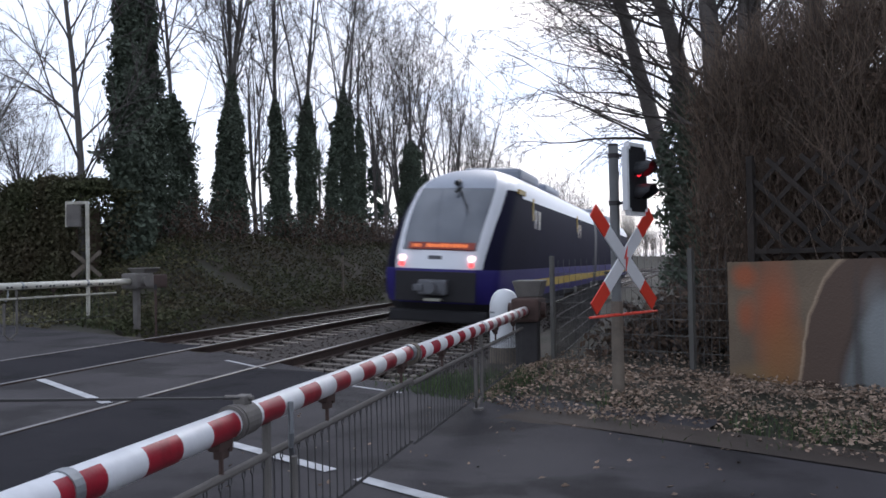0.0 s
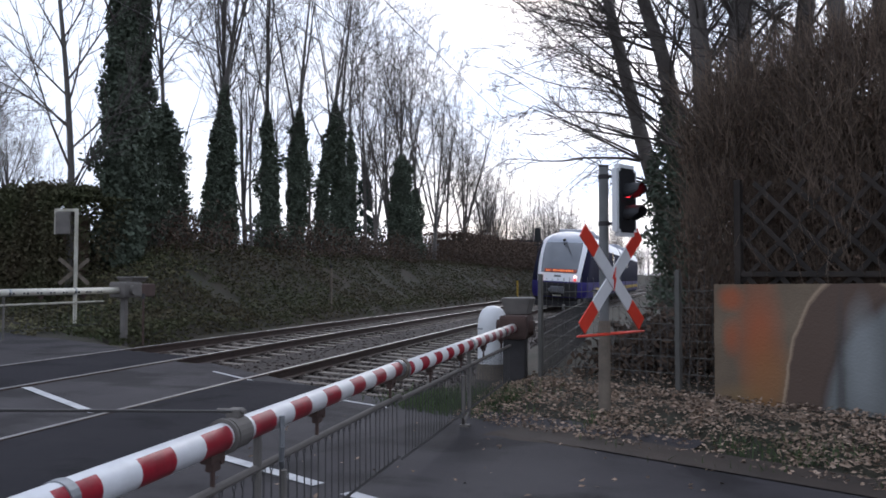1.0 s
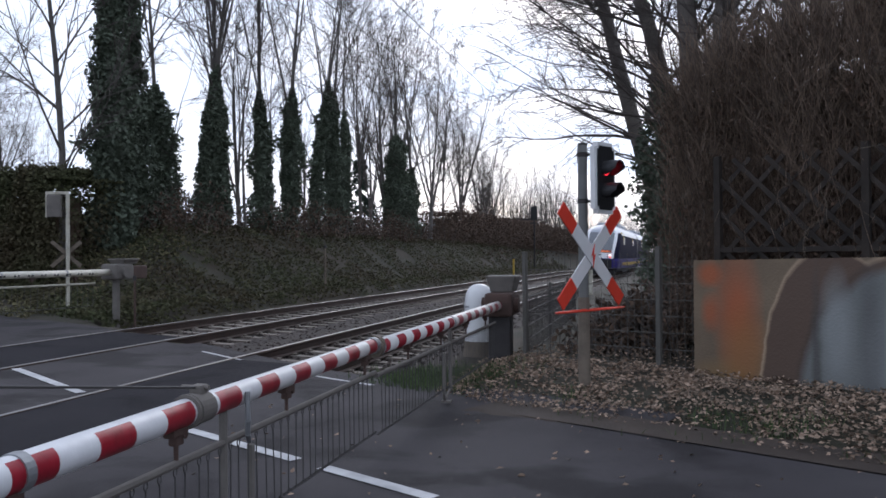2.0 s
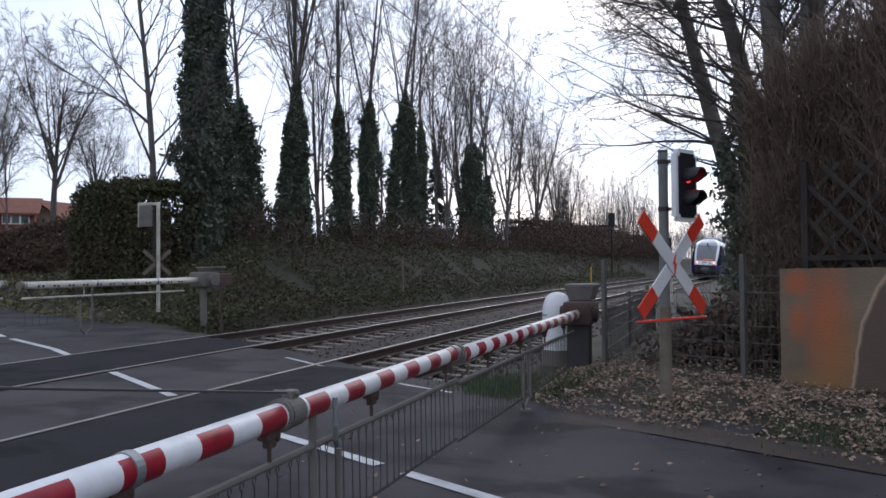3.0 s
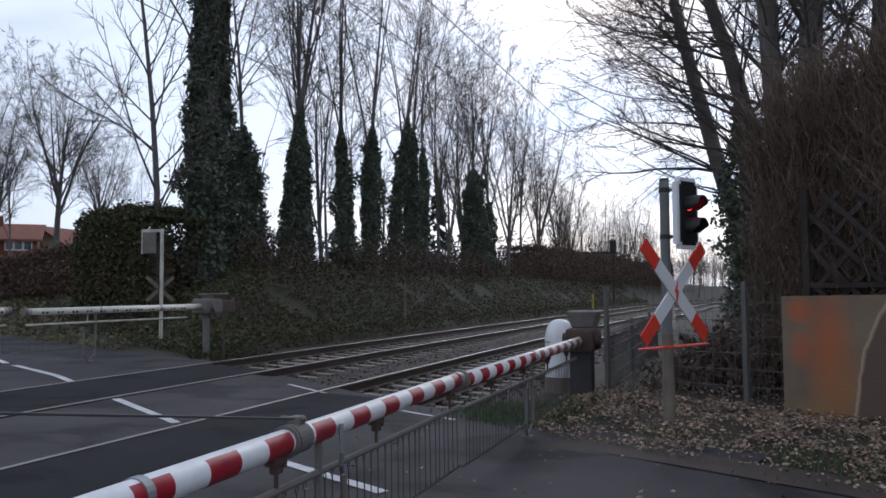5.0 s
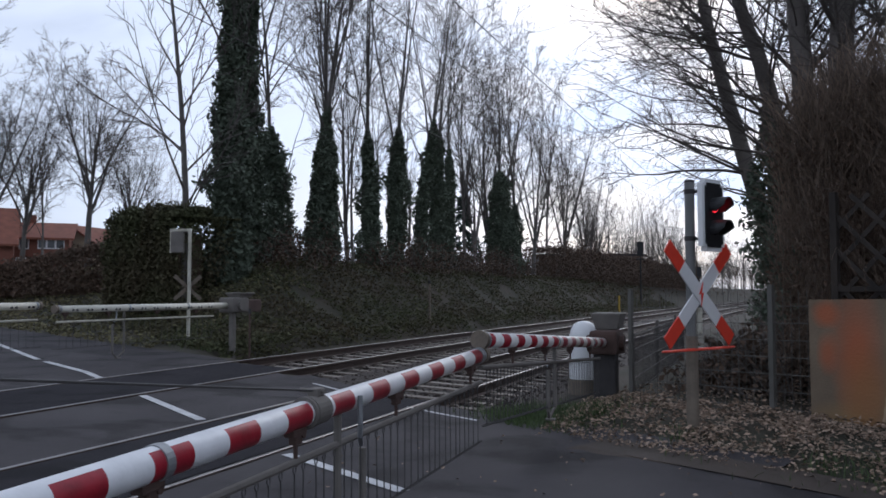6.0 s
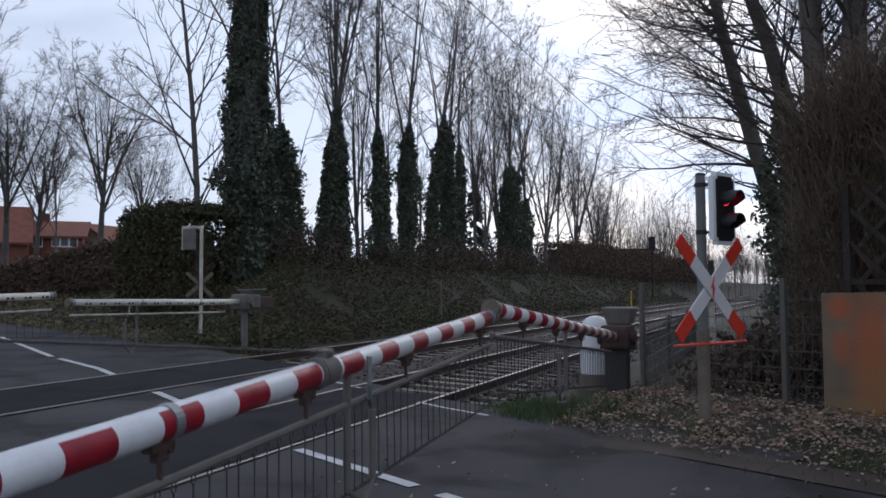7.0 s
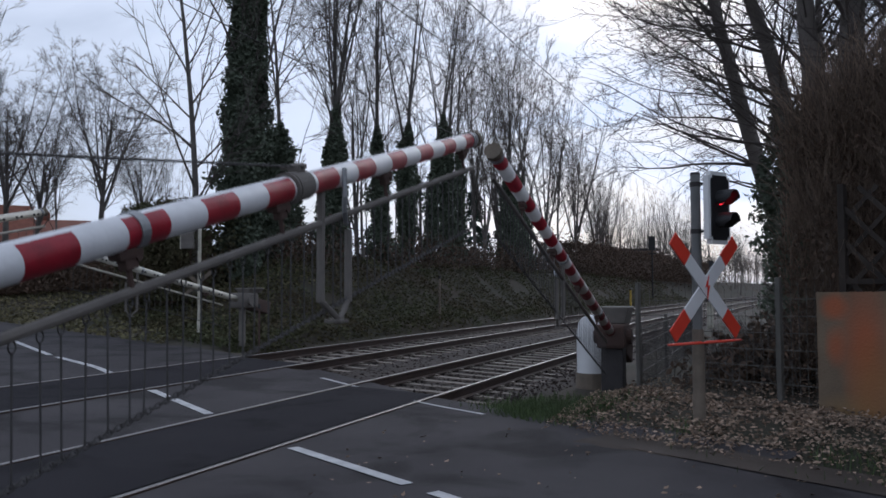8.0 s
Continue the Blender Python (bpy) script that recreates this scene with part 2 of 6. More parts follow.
def raw(name, verts, faces, mat, parent=None, label="", m=None, smooth=False):
    me = bpy.data.meshes.new(name)
    me.from_pydata([tuple(v) for v in verts], [], faces)
    me.materials.append(mat)
    if smooth:
        me.polygons.foreach_set("use_smooth", [True] * len(me.polygons))
    ob = place(new(name, me), parent, m)
    return tagged(ob, label) if label else ob


def fast(name, verts, faces, mat, parent=None, label="", m=None, smooth=False):
    """A mesh from arrays: faces is a list of arrays, each of faces with the same number of corners."""
    me = bpy.data.meshes.new(name)
    verts = np.asarray(verts, np.float32)
    me.vertices.add(len(verts))
    me.vertices.foreach_set("co", verts.ravel())
    corners = np.concatenate([np.asarray(f, np.int32).ravel() for f in faces])
    counts = np.concatenate([np.full(len(f), np.shape(f)[1], np.int32) for f in faces])
    me.loops.add(len(corners))
    me.loops.foreach_set("vertex_index", corners)
    me.polygons.add(len(counts))
    me.polygons.foreach_set("loop_start", np.concatenate([[0], np.cumsum(counts)[:-1]]).astype(np.int32))
    if smooth:
        me.polygons.foreach_set("use_smooth", np.ones(len(counts), bool))
    me.update(calc_edges=True)
    me.materials.append(mat)
    ob = place(new(name, me), parent, m)
    return tagged(ob, label) if label else ob


def thing(name, label, category, m=None, group="", kind=""):
    ob = new(name)
    ob.empty_display_size = 0.2
    if m is not None:
        ob.matrix_basis = m
    return tagged(ob, label, category, group, kind)


def box(bm, x0, x1, y0, y1, z0, z1, bevel=0.0, m=None):
    r = bmesh.ops.create_cube(bm, size=1)
    vs = r["verts"]
    for v in vs:
        v.co = Vector(((x0 + x1) / 2 + v.co.x * (x1 - x0), (y0 + y1) / 2 + v.co.y * (y1 - y0), (z0 + z1) / 2 + v.co.z * (z1 - z0)))
    if bevel:
        es = list({e for v in vs for e in v.link_edges})
        vs = list({v for f in bmesh.ops.bevel(bm, geom=es, offset=bevel, segments=2, profile=0.6, affect="EDGES")["faces"] for v in f.verts} | {v for v in vs if v.is_valid})
    if m is not None:
        for v in vs:
            v.co = m @ v.co
    return bm


def rod(bm, a, b, r, r2=None, sides=8, caps=True):
    """A round bar from a to b."""
    a, b = Vector(a), Vector(b)
    r2 = r if r2 is None else r2
    q = (b - a).to_track_quat("Z", "Y")
    ra = [bm.verts.new(a + q @ Vector((r * math.cos(t), r * math.sin(t), 0))) for t in (2 * math.pi * k / sides for k in range(sides))]
    rb = [bm.verts.new(b + q @ Vector((r2 * math.cos(t), r2 * math.sin(t), 0))) for t in (2 * math.pi * k / sides for k in range(sides))]
    for k in range(sides):
        bm.faces.new((ra[k], ra[(k + 1) % sides], rb[(k + 1) % sides], rb[k]))
    if caps:
        bm.faces.new(ra[::-1])
        bm.faces.new(rb)
    return bm


def boxed(x0, x1, y0, y1, z0, z1, bevel=0.0, m=None):
    return box(bmesh.new(), x0, x1, y0, y1, z0, z1, bevel, m)


def rodded(a, b, r, r2=None, sides=8):
    return rod(bmesh.new(), a, b, r, r2, sides)


def smooth_step(v, a, b):
    t = min(1.0, max(0.0, (v - a) / (b - a)))
    return t * t * (3 - 2 * t)


# ---- the lie of the land ----
CANT = 0.05  # both tracks lean into the bend
GAP = 3.5  # from track to track
ROAD_O, ROAD_D, ROAD_N = (3.56, 6.32), (-0.868, 0.496), (0.496, 0.868)


def bend(y):
    return 0.0051 * max(0.0, y - 10.0) ** 1.5 if y < 400 else 39.28 + 0.1511 * (y - 400)


def across(x, y):
    return (x - ROAD_O[0]) * ROAD_N[0] + (y - ROAD_O[1]) * ROAD_N[1]


def along(x, y):
    return (x - ROAD_O[0]) * ROAD_D[0] + (y - ROAD_O[1]) * ROAD_D[1]


def surf(x, y):
    """Height of the finished ground."""
    xt = x - bend(y)
    n = across(x, y)
    z = CANT * (1.5 - max(-4.3, min(1.5, xt)))
    left = -xt
    if left > 5:
        b = smooth_step(n, 4.0, 9.0)
        z += 2.2 * b * smooth_step(left, 5.2, 9.2)
        z += (1 - b) * 0.035 * max(0.0, min(left, 60) - 7.0) + b * 0.02 * max(0.0, min(left, 60) - 12.0)
        a = along(x, y)
        z += (1 - 0.9 * b) * 1.15 * smooth_step(n - (2.95 if a < 13 else max(-4.0, 2.95 - 0.2 * (a - 13))), 0.3, 6.0) * smooth_step(a, 11, 19)
    if xt > 2:
        z += 0.17 * smooth_step(n, 2.75, 4.2) * smooth_step(x, 3.4, 4.6)
        z += 0.35 * smooth_step(n, 4.5, 9.0) * smooth_step(xt, 3.6, 6.0)
    return z


def in_track(x, y):
    xt = x - bend(y)
    return -5.4 < xt < 3.0


def ground_z(x, y):
    n = across(x, y)
    z = surf(x, y)
    if n > 3.3 and in_track(x, y):
        xt = x - bend(y)
        z -= 0.42 * smooth_step(n, 3.3, 3.9) * smooth_step(xt, -5.4, -4.9) * smooth_step(-xt, -3.0, -2.5)
    road = -6.4 < n < 3.0
    if road and along(x, y) > -40:
        return z - 0.05
    rough = noise.noise((x * 0.6, y * 0.6, 3)) * 0.05 + noise.noise((x * 2.1, y * 2.1, 8)) * 0.03
    return z + rough * smooth_step(abs(n), 3.0, 4.5) - 0.03


def grid_mesh(xs, ys, zf):
    verts = [(x, y, zf(x, y)) for y in ys for x in xs]
    w = len(xs)
    faces = [(j * w + i, j * w + i + 1, (j + 1) * w + i + 1, (j + 1) * w + i) for j in range(len(ys) - 1) for i in range(w - 1)]
    return verts, faces


def build_ground():
    xs = [-2500, -1200, -600, -300, -160, -100, -70, -50, -40, -34, -28] + [-24 + 0.5 * i for i in range(81)] + [18, 22, 28, 40, 60, 100, 200, 500, 1200, 2500]
    ys = [-1500, -600, -200, -80, -40, -20, -10, -6] + [-4 + 0.5 * i for i in range(90)] + [42 + 1.5 * i for i in range(60)] + [135, 145, 160, 180, 210, 260, 330, 420, 600, 900, 1500, 2600]
    v, f = grid_mesh(xs, ys, ground_z)
    tagged(raw("ground", v, f, M["soil"], smooth=True), "dark bare soil and leaf mould beside the line", "ground", kind="structure")


def road_edge(a):
    """Where the asphalt ends: beyond the tracks the road swings away."""
    return 2.95 if a < 13 else max(-4.0, 2.95 - 0.2 * (a - 13))


def strip(a0, a1, n0, n1, lift, step=0.6):
    """A piece of the road surface between two distances along it and across it."""
    na, nn = max(2, int((a1 - a0) / step) + 1), max(2, int((n1 - n0) / step) + 1)
    verts = []
    for i in range(na):
        for j in range(nn):
            a = a0 + (a1 - a0) * i / (na - 1)
            n = n0 + (min(n1, road_edge(a) if n0 < -5 else n1) - n0) * j / (nn - 1)
            x, y = ROAD_O[0] + a * ROAD_D[0] + n * ROAD_N[0], ROAD_O[1] + a * ROAD_D[1] + n * ROAD_N[1]
            verts.append((x, y, surf(x, y) + lift))
    faces = [(i * nn + j, i * nn + j + 1, (i + 1) * nn + j + 1, (i + 1) * nn + j) for i in range(na - 1) for j in range(nn - 1)]
    return verts, faces


def build_road():
    v, f = strip(-30, 60, -6.2, 2.95, 0.0, 0.5)
    v2, f2 = strip(-1.2, 7.6, 2.95, 3.35, 0.0, 0.3)
    tagged(raw("road", v, f, M["asphalt"], smooth=True), "worn grey asphalt road over the level crossing", "road", kind="structure")
    tagged(raw("road_shoulder", v2, f2, M["asphalt"], smooth=True), "ragged asphalt edge beside the tracks", "road", kind="structure")
    for name, x0, x1 in (("crossing_panel_near", 0.06, 1.44), ("crossing_panel_far", -GAP + 0.06, -GAP + 1.44)):
        vs, fs = [], []
        ys = [-6 + 0.5 * i for i in range(46)]
        for y in ys:
            for x in (x0, (x0 + x1) / 2, x1):
                vs.append((x + bend(y), y, surf(x + bend(y), y) + 0.016))
        keep = [j for j in range(len(ys) - 1) if across((x0 + x1) / 2, ys[j + 1]) < 3.5]
        fs = [(j * 3 + i, j * 3 + i + 1, j * 3 + i + 4, j * 3 + i + 3) for j in keep for i in range(2)]
        tagged(raw(name, vs, fs, M["panel"], smooth=True), "darker asphalt infill between the rails", "road", kind="structure")
    marks = [(-1.2, -0.05), (0.28, 2.2), (4.27, 6.3), (8.15, 11.6), (12.2, 17.4), (-6, -3)]
    for a0, a1 in marks:
        v, f = strip(a0, a1, -0.06, 0.06, 0.009, 0.4)
        tagged(raw("lane_marking", v, f, M["marking"]), "worn white painted centre dash", "road marking", "centre line dashes", "structure")
    # trodden mud over the ragged edge of the asphalt
    v, f = strip(-30, 0.7, 2.25, 3.05, 0.012, 0.2)
    nn = 4
    rows = len(v) // nn
    for i in range(rows):
        x, y, z = v[i * nn]
        k = 0.25 * noise.noise((x * 1.3, y * 1.3, 4)) + 0.12 * noise.noise((x * 4.1, y * 4.1, 7)) + (0.45 * smooth_step(-i, -rows, -rows + 12))
        v[i * nn] = (x + ROAD_N[0] * k, y + ROAD_N[1] * k, z - 0.018)
    tagged(raw("mud_strip", v, f, M["mud"]), "brown trodden mud along the edge of the road", "ground", kind="structure")
    for a0, a1, n0, n1, nm in ((2.6, 4.3, 2.8, 2.86, "edge_line"), (4.9, 6.6, 2.8, 2.87, "edge_line"), (8.1, 9.4, 2.7, 2.78, "edge_line"), (13.0, 26, -3.2, -3.08, "edge_line")):
        v, f = strip(a0, a1, n0, n1, 0.009)
        tagged(raw(nm, v, f, M["marking"]), "thin faded white edge line", "road marking", kind="structure")


def track_frame(y, xl):
    """A point beside a track's own line, on the canted plane."""
    return Vector((xl + bend(y), y, CANT * (1.5 - xl)))


def build_rail(xl, parent, y0, y1, in_road):
    prof = [(-0.036, 0.0), (0.036, 0.0), (0.036, -0.035), (0.012, -0.05), (0.012, -0.13), (0.07, -0.15), (0.07, -0.165), (-0.07, -0.165), (-0.07, -0.15), (-0.012, -0.13), (-0.012, -0.05), (-0.036, -0.035)]
    ys = []
    y = y0
    while y < y1:
        ys.append(y)
        y += 1.0 if y < 60 else 4.0 if y < 160 else 15.0
    vs, fs, hv, hf = [], [], [], []
    for j, y in enumerate(ys):
        c = track_frame(y, xl)
        for px_, pz in prof:
            vs.append((c.x + px_, c.y, c.z + pz + 0.016))
        for px_, pz in ((-0.026, 0.0), (-0.018, 0.005), (0.018, 0.005), (0.026, 0.0)):
            hv.append((c.x + px_, c.y, c.z + pz + 0.018))
    n = len(prof)
    for j in range(len(ys) - 1):
        for i in range(n):
            fs.append((j * n + i, j * n + (i + 1) % n, (j + 1) * n + (i + 1) % n, (j + 1) * n + i))
        for i in range(3):
            hf.append((j * 4 + i, j * 4 + i + 1, (j + 1) * 4 + i + 1, (j + 1) * 4 + i))
    rail = raw("rail", vs, fs, M["rail"], parent)
    raw("running_surface", hv, hf, M["railhead"], rail, "bright polished top of the rail")
    return rail


def build_tracks():
    bm = bmesh.new()
    box(bm, -1.3, 1.3, -0.13, 0.13, -0.20, 0.0, 0.0)
    for v in bm.verts:
        if v.co.z > -0.01:
            v.co.y *= 0.8
            v.co.x *= 0.985
    for s in (-0.75, 0.75):
        for d in (-0.11, 0.11):
            box(bm, s + d - 0.03, s + d + 0.03, -0.05, 0.05, 0.0, 0.03)
    shared = None
    for name, off in (("track_near", 0.0), ("track_far", -GAP)):
        tr = thing(name, "railway track on pale concrete sleepers in rusty ballast", "railway track", kind="structure")
        build_rail(off, tr, -30, 380, True)
        build_rail(off + 1.5, tr, -30, 380, True)
        y = 9.6
        while across(off + 0.75, y) < 3.75:
            y += 0.05
        for i in range(140):
            yy = y + 0.62 * i
            c = track_frame(yy, off + 0.75)
            ang = -math.degrees(math.atan(0.00765 * max(0.0, yy - 10) ** 0.5))
            m = pose(c.x, c.y, c.z - 0.155, 0, math.degrees(math.atan(CANT)), ang + random.uniform(-0.6, 0.6))
            if shared is None:
                ob = part("sleeper", bm, M["sleeper"], tr, m=m)
                shared = ob.data
            else:
                place(new("sleeper", shared), tr, m)
    # ballast bed
    xs = [-5.5, -5.0, -4.7, -4.4] + [-4.2 + 0.2 * i for i in range(31)] + [2.1, 2.4, 2.8, 3.2]
    ys = [9.0 + 0.25 * i for i in range(140)] + [44 + 2 * i for i in range(60)] + [165 + 12 * i for i in range(18)]
    vs = []
    for y in ys:
        for xl in xs:
            x = xl + bend(y)
            z = CANT * (1.5 - max(-4.3, min(1.6, xl))) - 0.185 + noise.noise((xl * 3, y * 3, 0)) * 0.03
            z -= 0.22 * (smooth_step(xl, 2.1, 3.2) + smooth_step(-xl, 4.3, 5.5))
            if -0.75 < xl + GAP - 1.5 - 1.0 < 1.0:
                z += 0.02
            vs.append((x, y, z - 0.35 * (1 - smooth_step(across(x, y), 3.2, 3.7))))
    w = len(xs)
    fs = [(j * w + i, j * w + i + 1, (j + 1) * w + i + 1, (j + 1) * w + i) for j in range(len(ys) - 1) for i in range(w - 1)]
    tagged(raw("ballast", vs, fs, M["ballast"], smooth=True), "rust-stained crushed stone track bed", "ballast", kind="structure")
    rng = np.random.default_rng(5)
    vs, fs = [], []
    for i in range(15000):
        y = 10.5 + 32 * rng.random() ** 1.5
        xl = rng.uniform(-5.2, 2.9)
        x = xl + bend(y)
        if across(x, y) < 3.45:
            continue
        z = CANT * (1.5 - max(-4.3, min(1.6, xl))) - 0.175 - 0.22 * (smooth_step(xl, 2.1, 3.2) + smooth_step(-xl, 4.3, 5.5)) + rng.uniform(-0.01, 0.015)
        r = rng.uniform(0.018, 0.038)
        k = len(vs)
        for d in ((1, 0, 0), (-1, 0, 0), (0, 1, 0), (0, -1, 0), (0, 0, 1), (0, 0, -1)):
            j = rng.uniform(0.6, 1.3)
            vs.append((x + d[0] * r * j + rng.uniform(-.3, .3) * r, y + d[1] * r * j + rng.uniform(-.3, .3) * r, z + d[2] * r * j * 0.8))
        fs += [(k, k + 2, k + 4), (k + 2, k + 1, k + 4), (k + 1, k + 3, k + 4), (k + 3, k, k + 4), (k + 2, k, k + 5), (k + 1, k + 2, k + 5), (k + 3, k + 1, k + 5), (k, k + 3, k + 5)]
    tagged(raw("ballast_stones", vs, fs, M["stone"]), "loose rust-brown ballast stones", "ballast", kind="stuff")


build_ground()
build_road()
build_tracks()

MOVERS = []  # (object, rows), keyed by motions()

# ---- the railcar ----
TRAIN_LEN = 41.0


def build_train():
    tr = thing("railcar", "blue and white diesel railcar with lit destination display", "train")
    levels = [(0.42, 0.30, 1.24), (0.62, 0.13, 1.34), (0.85, 0.02, 1.38), (1.10, 0.0, 1.39), (1.30, 0.0, 1.40), (1.40, 0.01, 1.40), (1.58, 0.06, 1.40), (1.74, 0.13, 1.40), (1.82, 0.17, 1.40), (2.1, 0.36, 1.40), (2.4, 0.60, 1.395), (2.7, 0.88, 1.385), (3.0, 1.20, 1.36), (3.22, 1.46, 1.325), (3.36, 1.65, 1.30), (3.48, 1.84, 1.26), (3.62, 2.12, 1.18), (3.76, 2.48, 1.06), (3.88, 2.9, 0.88), (3.97, 3.3, 0.62), (4.02, 3.6, 0.3), (4.03, 3.8, 0.02)]

    def front_at(z):
        u = min(1.0, max(0.0, (z - 1.3) / 2.0))
        w, d = 0.80 + 0.15 * u, 0.62 + 0.75 * u
        a = [(0.0, 0.0), (0.2, 0.005), (0.4, 0.02), (0.56, 0.045), (0.68, 0.075), (0.75, 0.10), (0.81, 0.15), (0.865, 0.23), (0.915, 0.36)]
        return [(fx * w, dy * d) for fx, dy in a] + [(0.945 + 0.03 * u, 0.42 + 0.36 * u), (0.982 + 0.01 * u, 0.75 + 0.4 * u), (1.0, 1.2 + 0.5 * u)]

    front = front_at(1.0)
    sides = [4.2, 4.5, 5.75, 6.0, 9.0, 13.5, 13.7, 15.0, 15.2, 19.8, 20.3, 20.8, 25.8, 26.0, 27.3, 27.5, 33, 37, 39.5, TRAIN_LEN]
    nf, ns = len(front), len(sides)
    half = nf + ns
    verts = []
    for z, y0, hw in levels:
        row = [(hw * fx, y0 + dy, z) for fx, dy in front_at(z)] + [(hw, max(y, y0 + 1.75 + 0.01 * i), z) for i, y in enumerate(sides)]
        verts += [(-x, y, zz) for x, y, zz in row[::-1]][:-1] + row
    w = 2 * half - 1
    groups = {k: [] for k in ("lower_body", "mask", "windscreen", "side_glazing", "upper_body", "roof_cover", "yellow_band", "door", "underskirt", "bellows", "front_cap")}
    for j in range(len(levels) - 1):
        z = (levels[j][0] + levels[j + 1][0]) / 2
        for i in range(w - 1):
            c = abs(i + 0.5 - (half - 1))
            f = (j * w + i, j * w + i + 1, (j + 1) * w + i + 1, (j + 1) * w + i)
            s = int(c)
            y = 0.0 if s < nf - 1 else sum(sides[max(0, k)] for k in (s - nf, s - nf + 1)) / 2
            if z < 0.62:
                g = "underskirt"
            elif s >= nf - 1 and 19.8 < y < 20.8:
                g = "bellows"
            elif z < 1.40:
                g = "yellow_band" if s >= nf and 0.85 < z < 1.12 and not (19.5 < y < 21) and y > 4.3 else "lower_body"
            elif s < 5 and 1.82 < z < 3.36:
                g = "windscreen"
            elif s < 5 and z > 3.36:
                g = "front_cap"
            elif s < 8:
                g = "mask"
            elif s < nf - 1 and z < 3.30:
                g = "side_glazing"
            elif z > 3.46:
                g = "roof_cover" if z > 3.8 else "upper_body"
            elif z > 3.22:
                g = "upper_body"
            elif (4.5 < y < 5.75 or 13.7 < y < 15.0 or 26.0 < y < 27.3) and z < 3.22:
                g = "door"
            else:
                g = "side_glazing"
            groups[g].append(f)
    mats = dict(lower_body="t_blue", mask="t_white", windscreen="t_glass", side_glazing="t_side", upper_body="t_white", roof_cover="t_roof", yellow_band="t_yellow", door="t_side", underskirt="t_dark", bellows="black", front_cap="t_roof")
    labels = dict(mask="white rounded cab surround", windscreen="large dark sloping windscreen", roof_cover="blue-grey roof", yellow_band="mustard yellow waist band", door="dark passenger doors")
    obs = {}
    split = []
    for g, faces in groups.items():
        if g == "door":
            for k in range(6):
                split.append((g, faces[k::6]))
        elif g == "yellow_band":
            split.append((g, [f for f in faces if verts[f[0]][0] < 0]))
            split.append((g, [f for f in faces if verts[f[0]][0] > 0]))
        else:
            split.append((g, faces))
    for g, faces in split:
        used = sorted({i for f in faces for i in f})
        ix = {o: n for n, o in enumerate(used)}
        obs[g] = raw(g, [verts[i] for i in used], [tuple(ix[i] for i in f) for f in faces], M[mats[g]], tr, labels.get(g, ""), smooth=True)
    part("end_wall", boxed(-1.3, 1.3, TRAIN_LEN - 0.05, TRAIN_LEN, 0.5, 3.5), M["t_white"], tr)
    # roof units
    for y0, y1, h in ((5.2, 8.2, 4.24), (9.5, 12.5, 4.18), (24, 27, 4.2), (31, 35, 4.22)):
        part("roof_unit", boxed(-0.85, 0.85, y0, y1, 3.86, h, 0.12), M["t_roof"], tr, "rounded grey equipment cover")
    # cab details
    bm = boxed(-0.95, 0.95, 0.02, 0.06, 0.66, 1.34, 0.02)
    part("coupler_bay", bm, M["t_dark"], tr, m=pose(0, -0.03, 0))
    bm = boxed(-0.33, 0.33, -0.25, 0.1, 0.82, 1.16, 0.05)
    rod(bm, (0, -0.42, 0.98), (0, -0.2, 0.98), 0.13, 0.13, 12)
    box(bm, -0.42, -0.2, -0.3, -0.1, 0.9, 1.05, 0.02)
    part("coupler", bm, M["t_grey"], tr, "grey automatic coupler")
    part("coupler_plate", boxed(-0.2, 0.2, -0.2, -0.05, 0.68, 0.74, 0.01), M["dirty_white"], tr)
    part("snow_guard", boxed(-1.15, 1.15, 0.2, 0.4, 0.18, 0.46, 0.05), M["t_dark"], tr)
    for s in (-1, 1):
        part("headlight", rodded((s * 0.82, 0.06, 1.64), (s * 0.82, 0.2, 1.64), 0.075, 0.07, 16), M["headlight"], tr, "lit headlamp")
        part("marker_lamp", rodded((s * 0.82, 0.02, 1.5), (s * 0.82, 0.16, 1.5), 0.06, 0.055, 12), M["taillight"], tr)
    part("badge", boxed(-0.2, 0.12, 0.075, 0.1, 1.6, 1.7, 0.01), M["t_grey"], tr)
    back = part("destination_display", boxed(-0.72, 0.86, -0.01, 0.0, 0.0, 0.19, 0.0), M["display_back"], tr, m=pose(0, 0.155, 1.845, -36, 0, 0))
    rng = random.Random(4)
    x = -0.62
    while x < 0.66:
        wd = rng.uniform(0.04, 0.09)
        if abs(x + 0.36) > 0.05:
            part("lit_bar", boxed(x, x + wd, -0.022, -0.012, 0.045, rng.uniform(0.12, 0.15)), M["display"], back)
        x += wd + 0.025
    bm = bmesh.new()
    rod(bm, (0.15, 1.50, 3.36), (0.05, 1.36, 3.24), 0.035)
    rod(bm, (0.12, 1.48, 3.34), (0.42, 1.0, 2.9), 0.018)
    rod(bm, (0.42, 1.0, 2.9), (0.5, 0.82, 2.72), 0.012)
    part("wiper", bm, M["black"], tr)
    part("top_lamp", rodded((0, 1.6, 3.47), (0, 1.85, 3.53), 0.07, 0.07, 10), M["black"], tr)
    for s in (-1, 1):
        for y in (2.2, 4.7, 18.8, 21.7, 37, 39.4):
            part("wheel", rodded((s * 0.72, y, 0.42), (s * 0.79, y, 0.42), 0.42, 0.42, 18), M["t_dark"], tr)
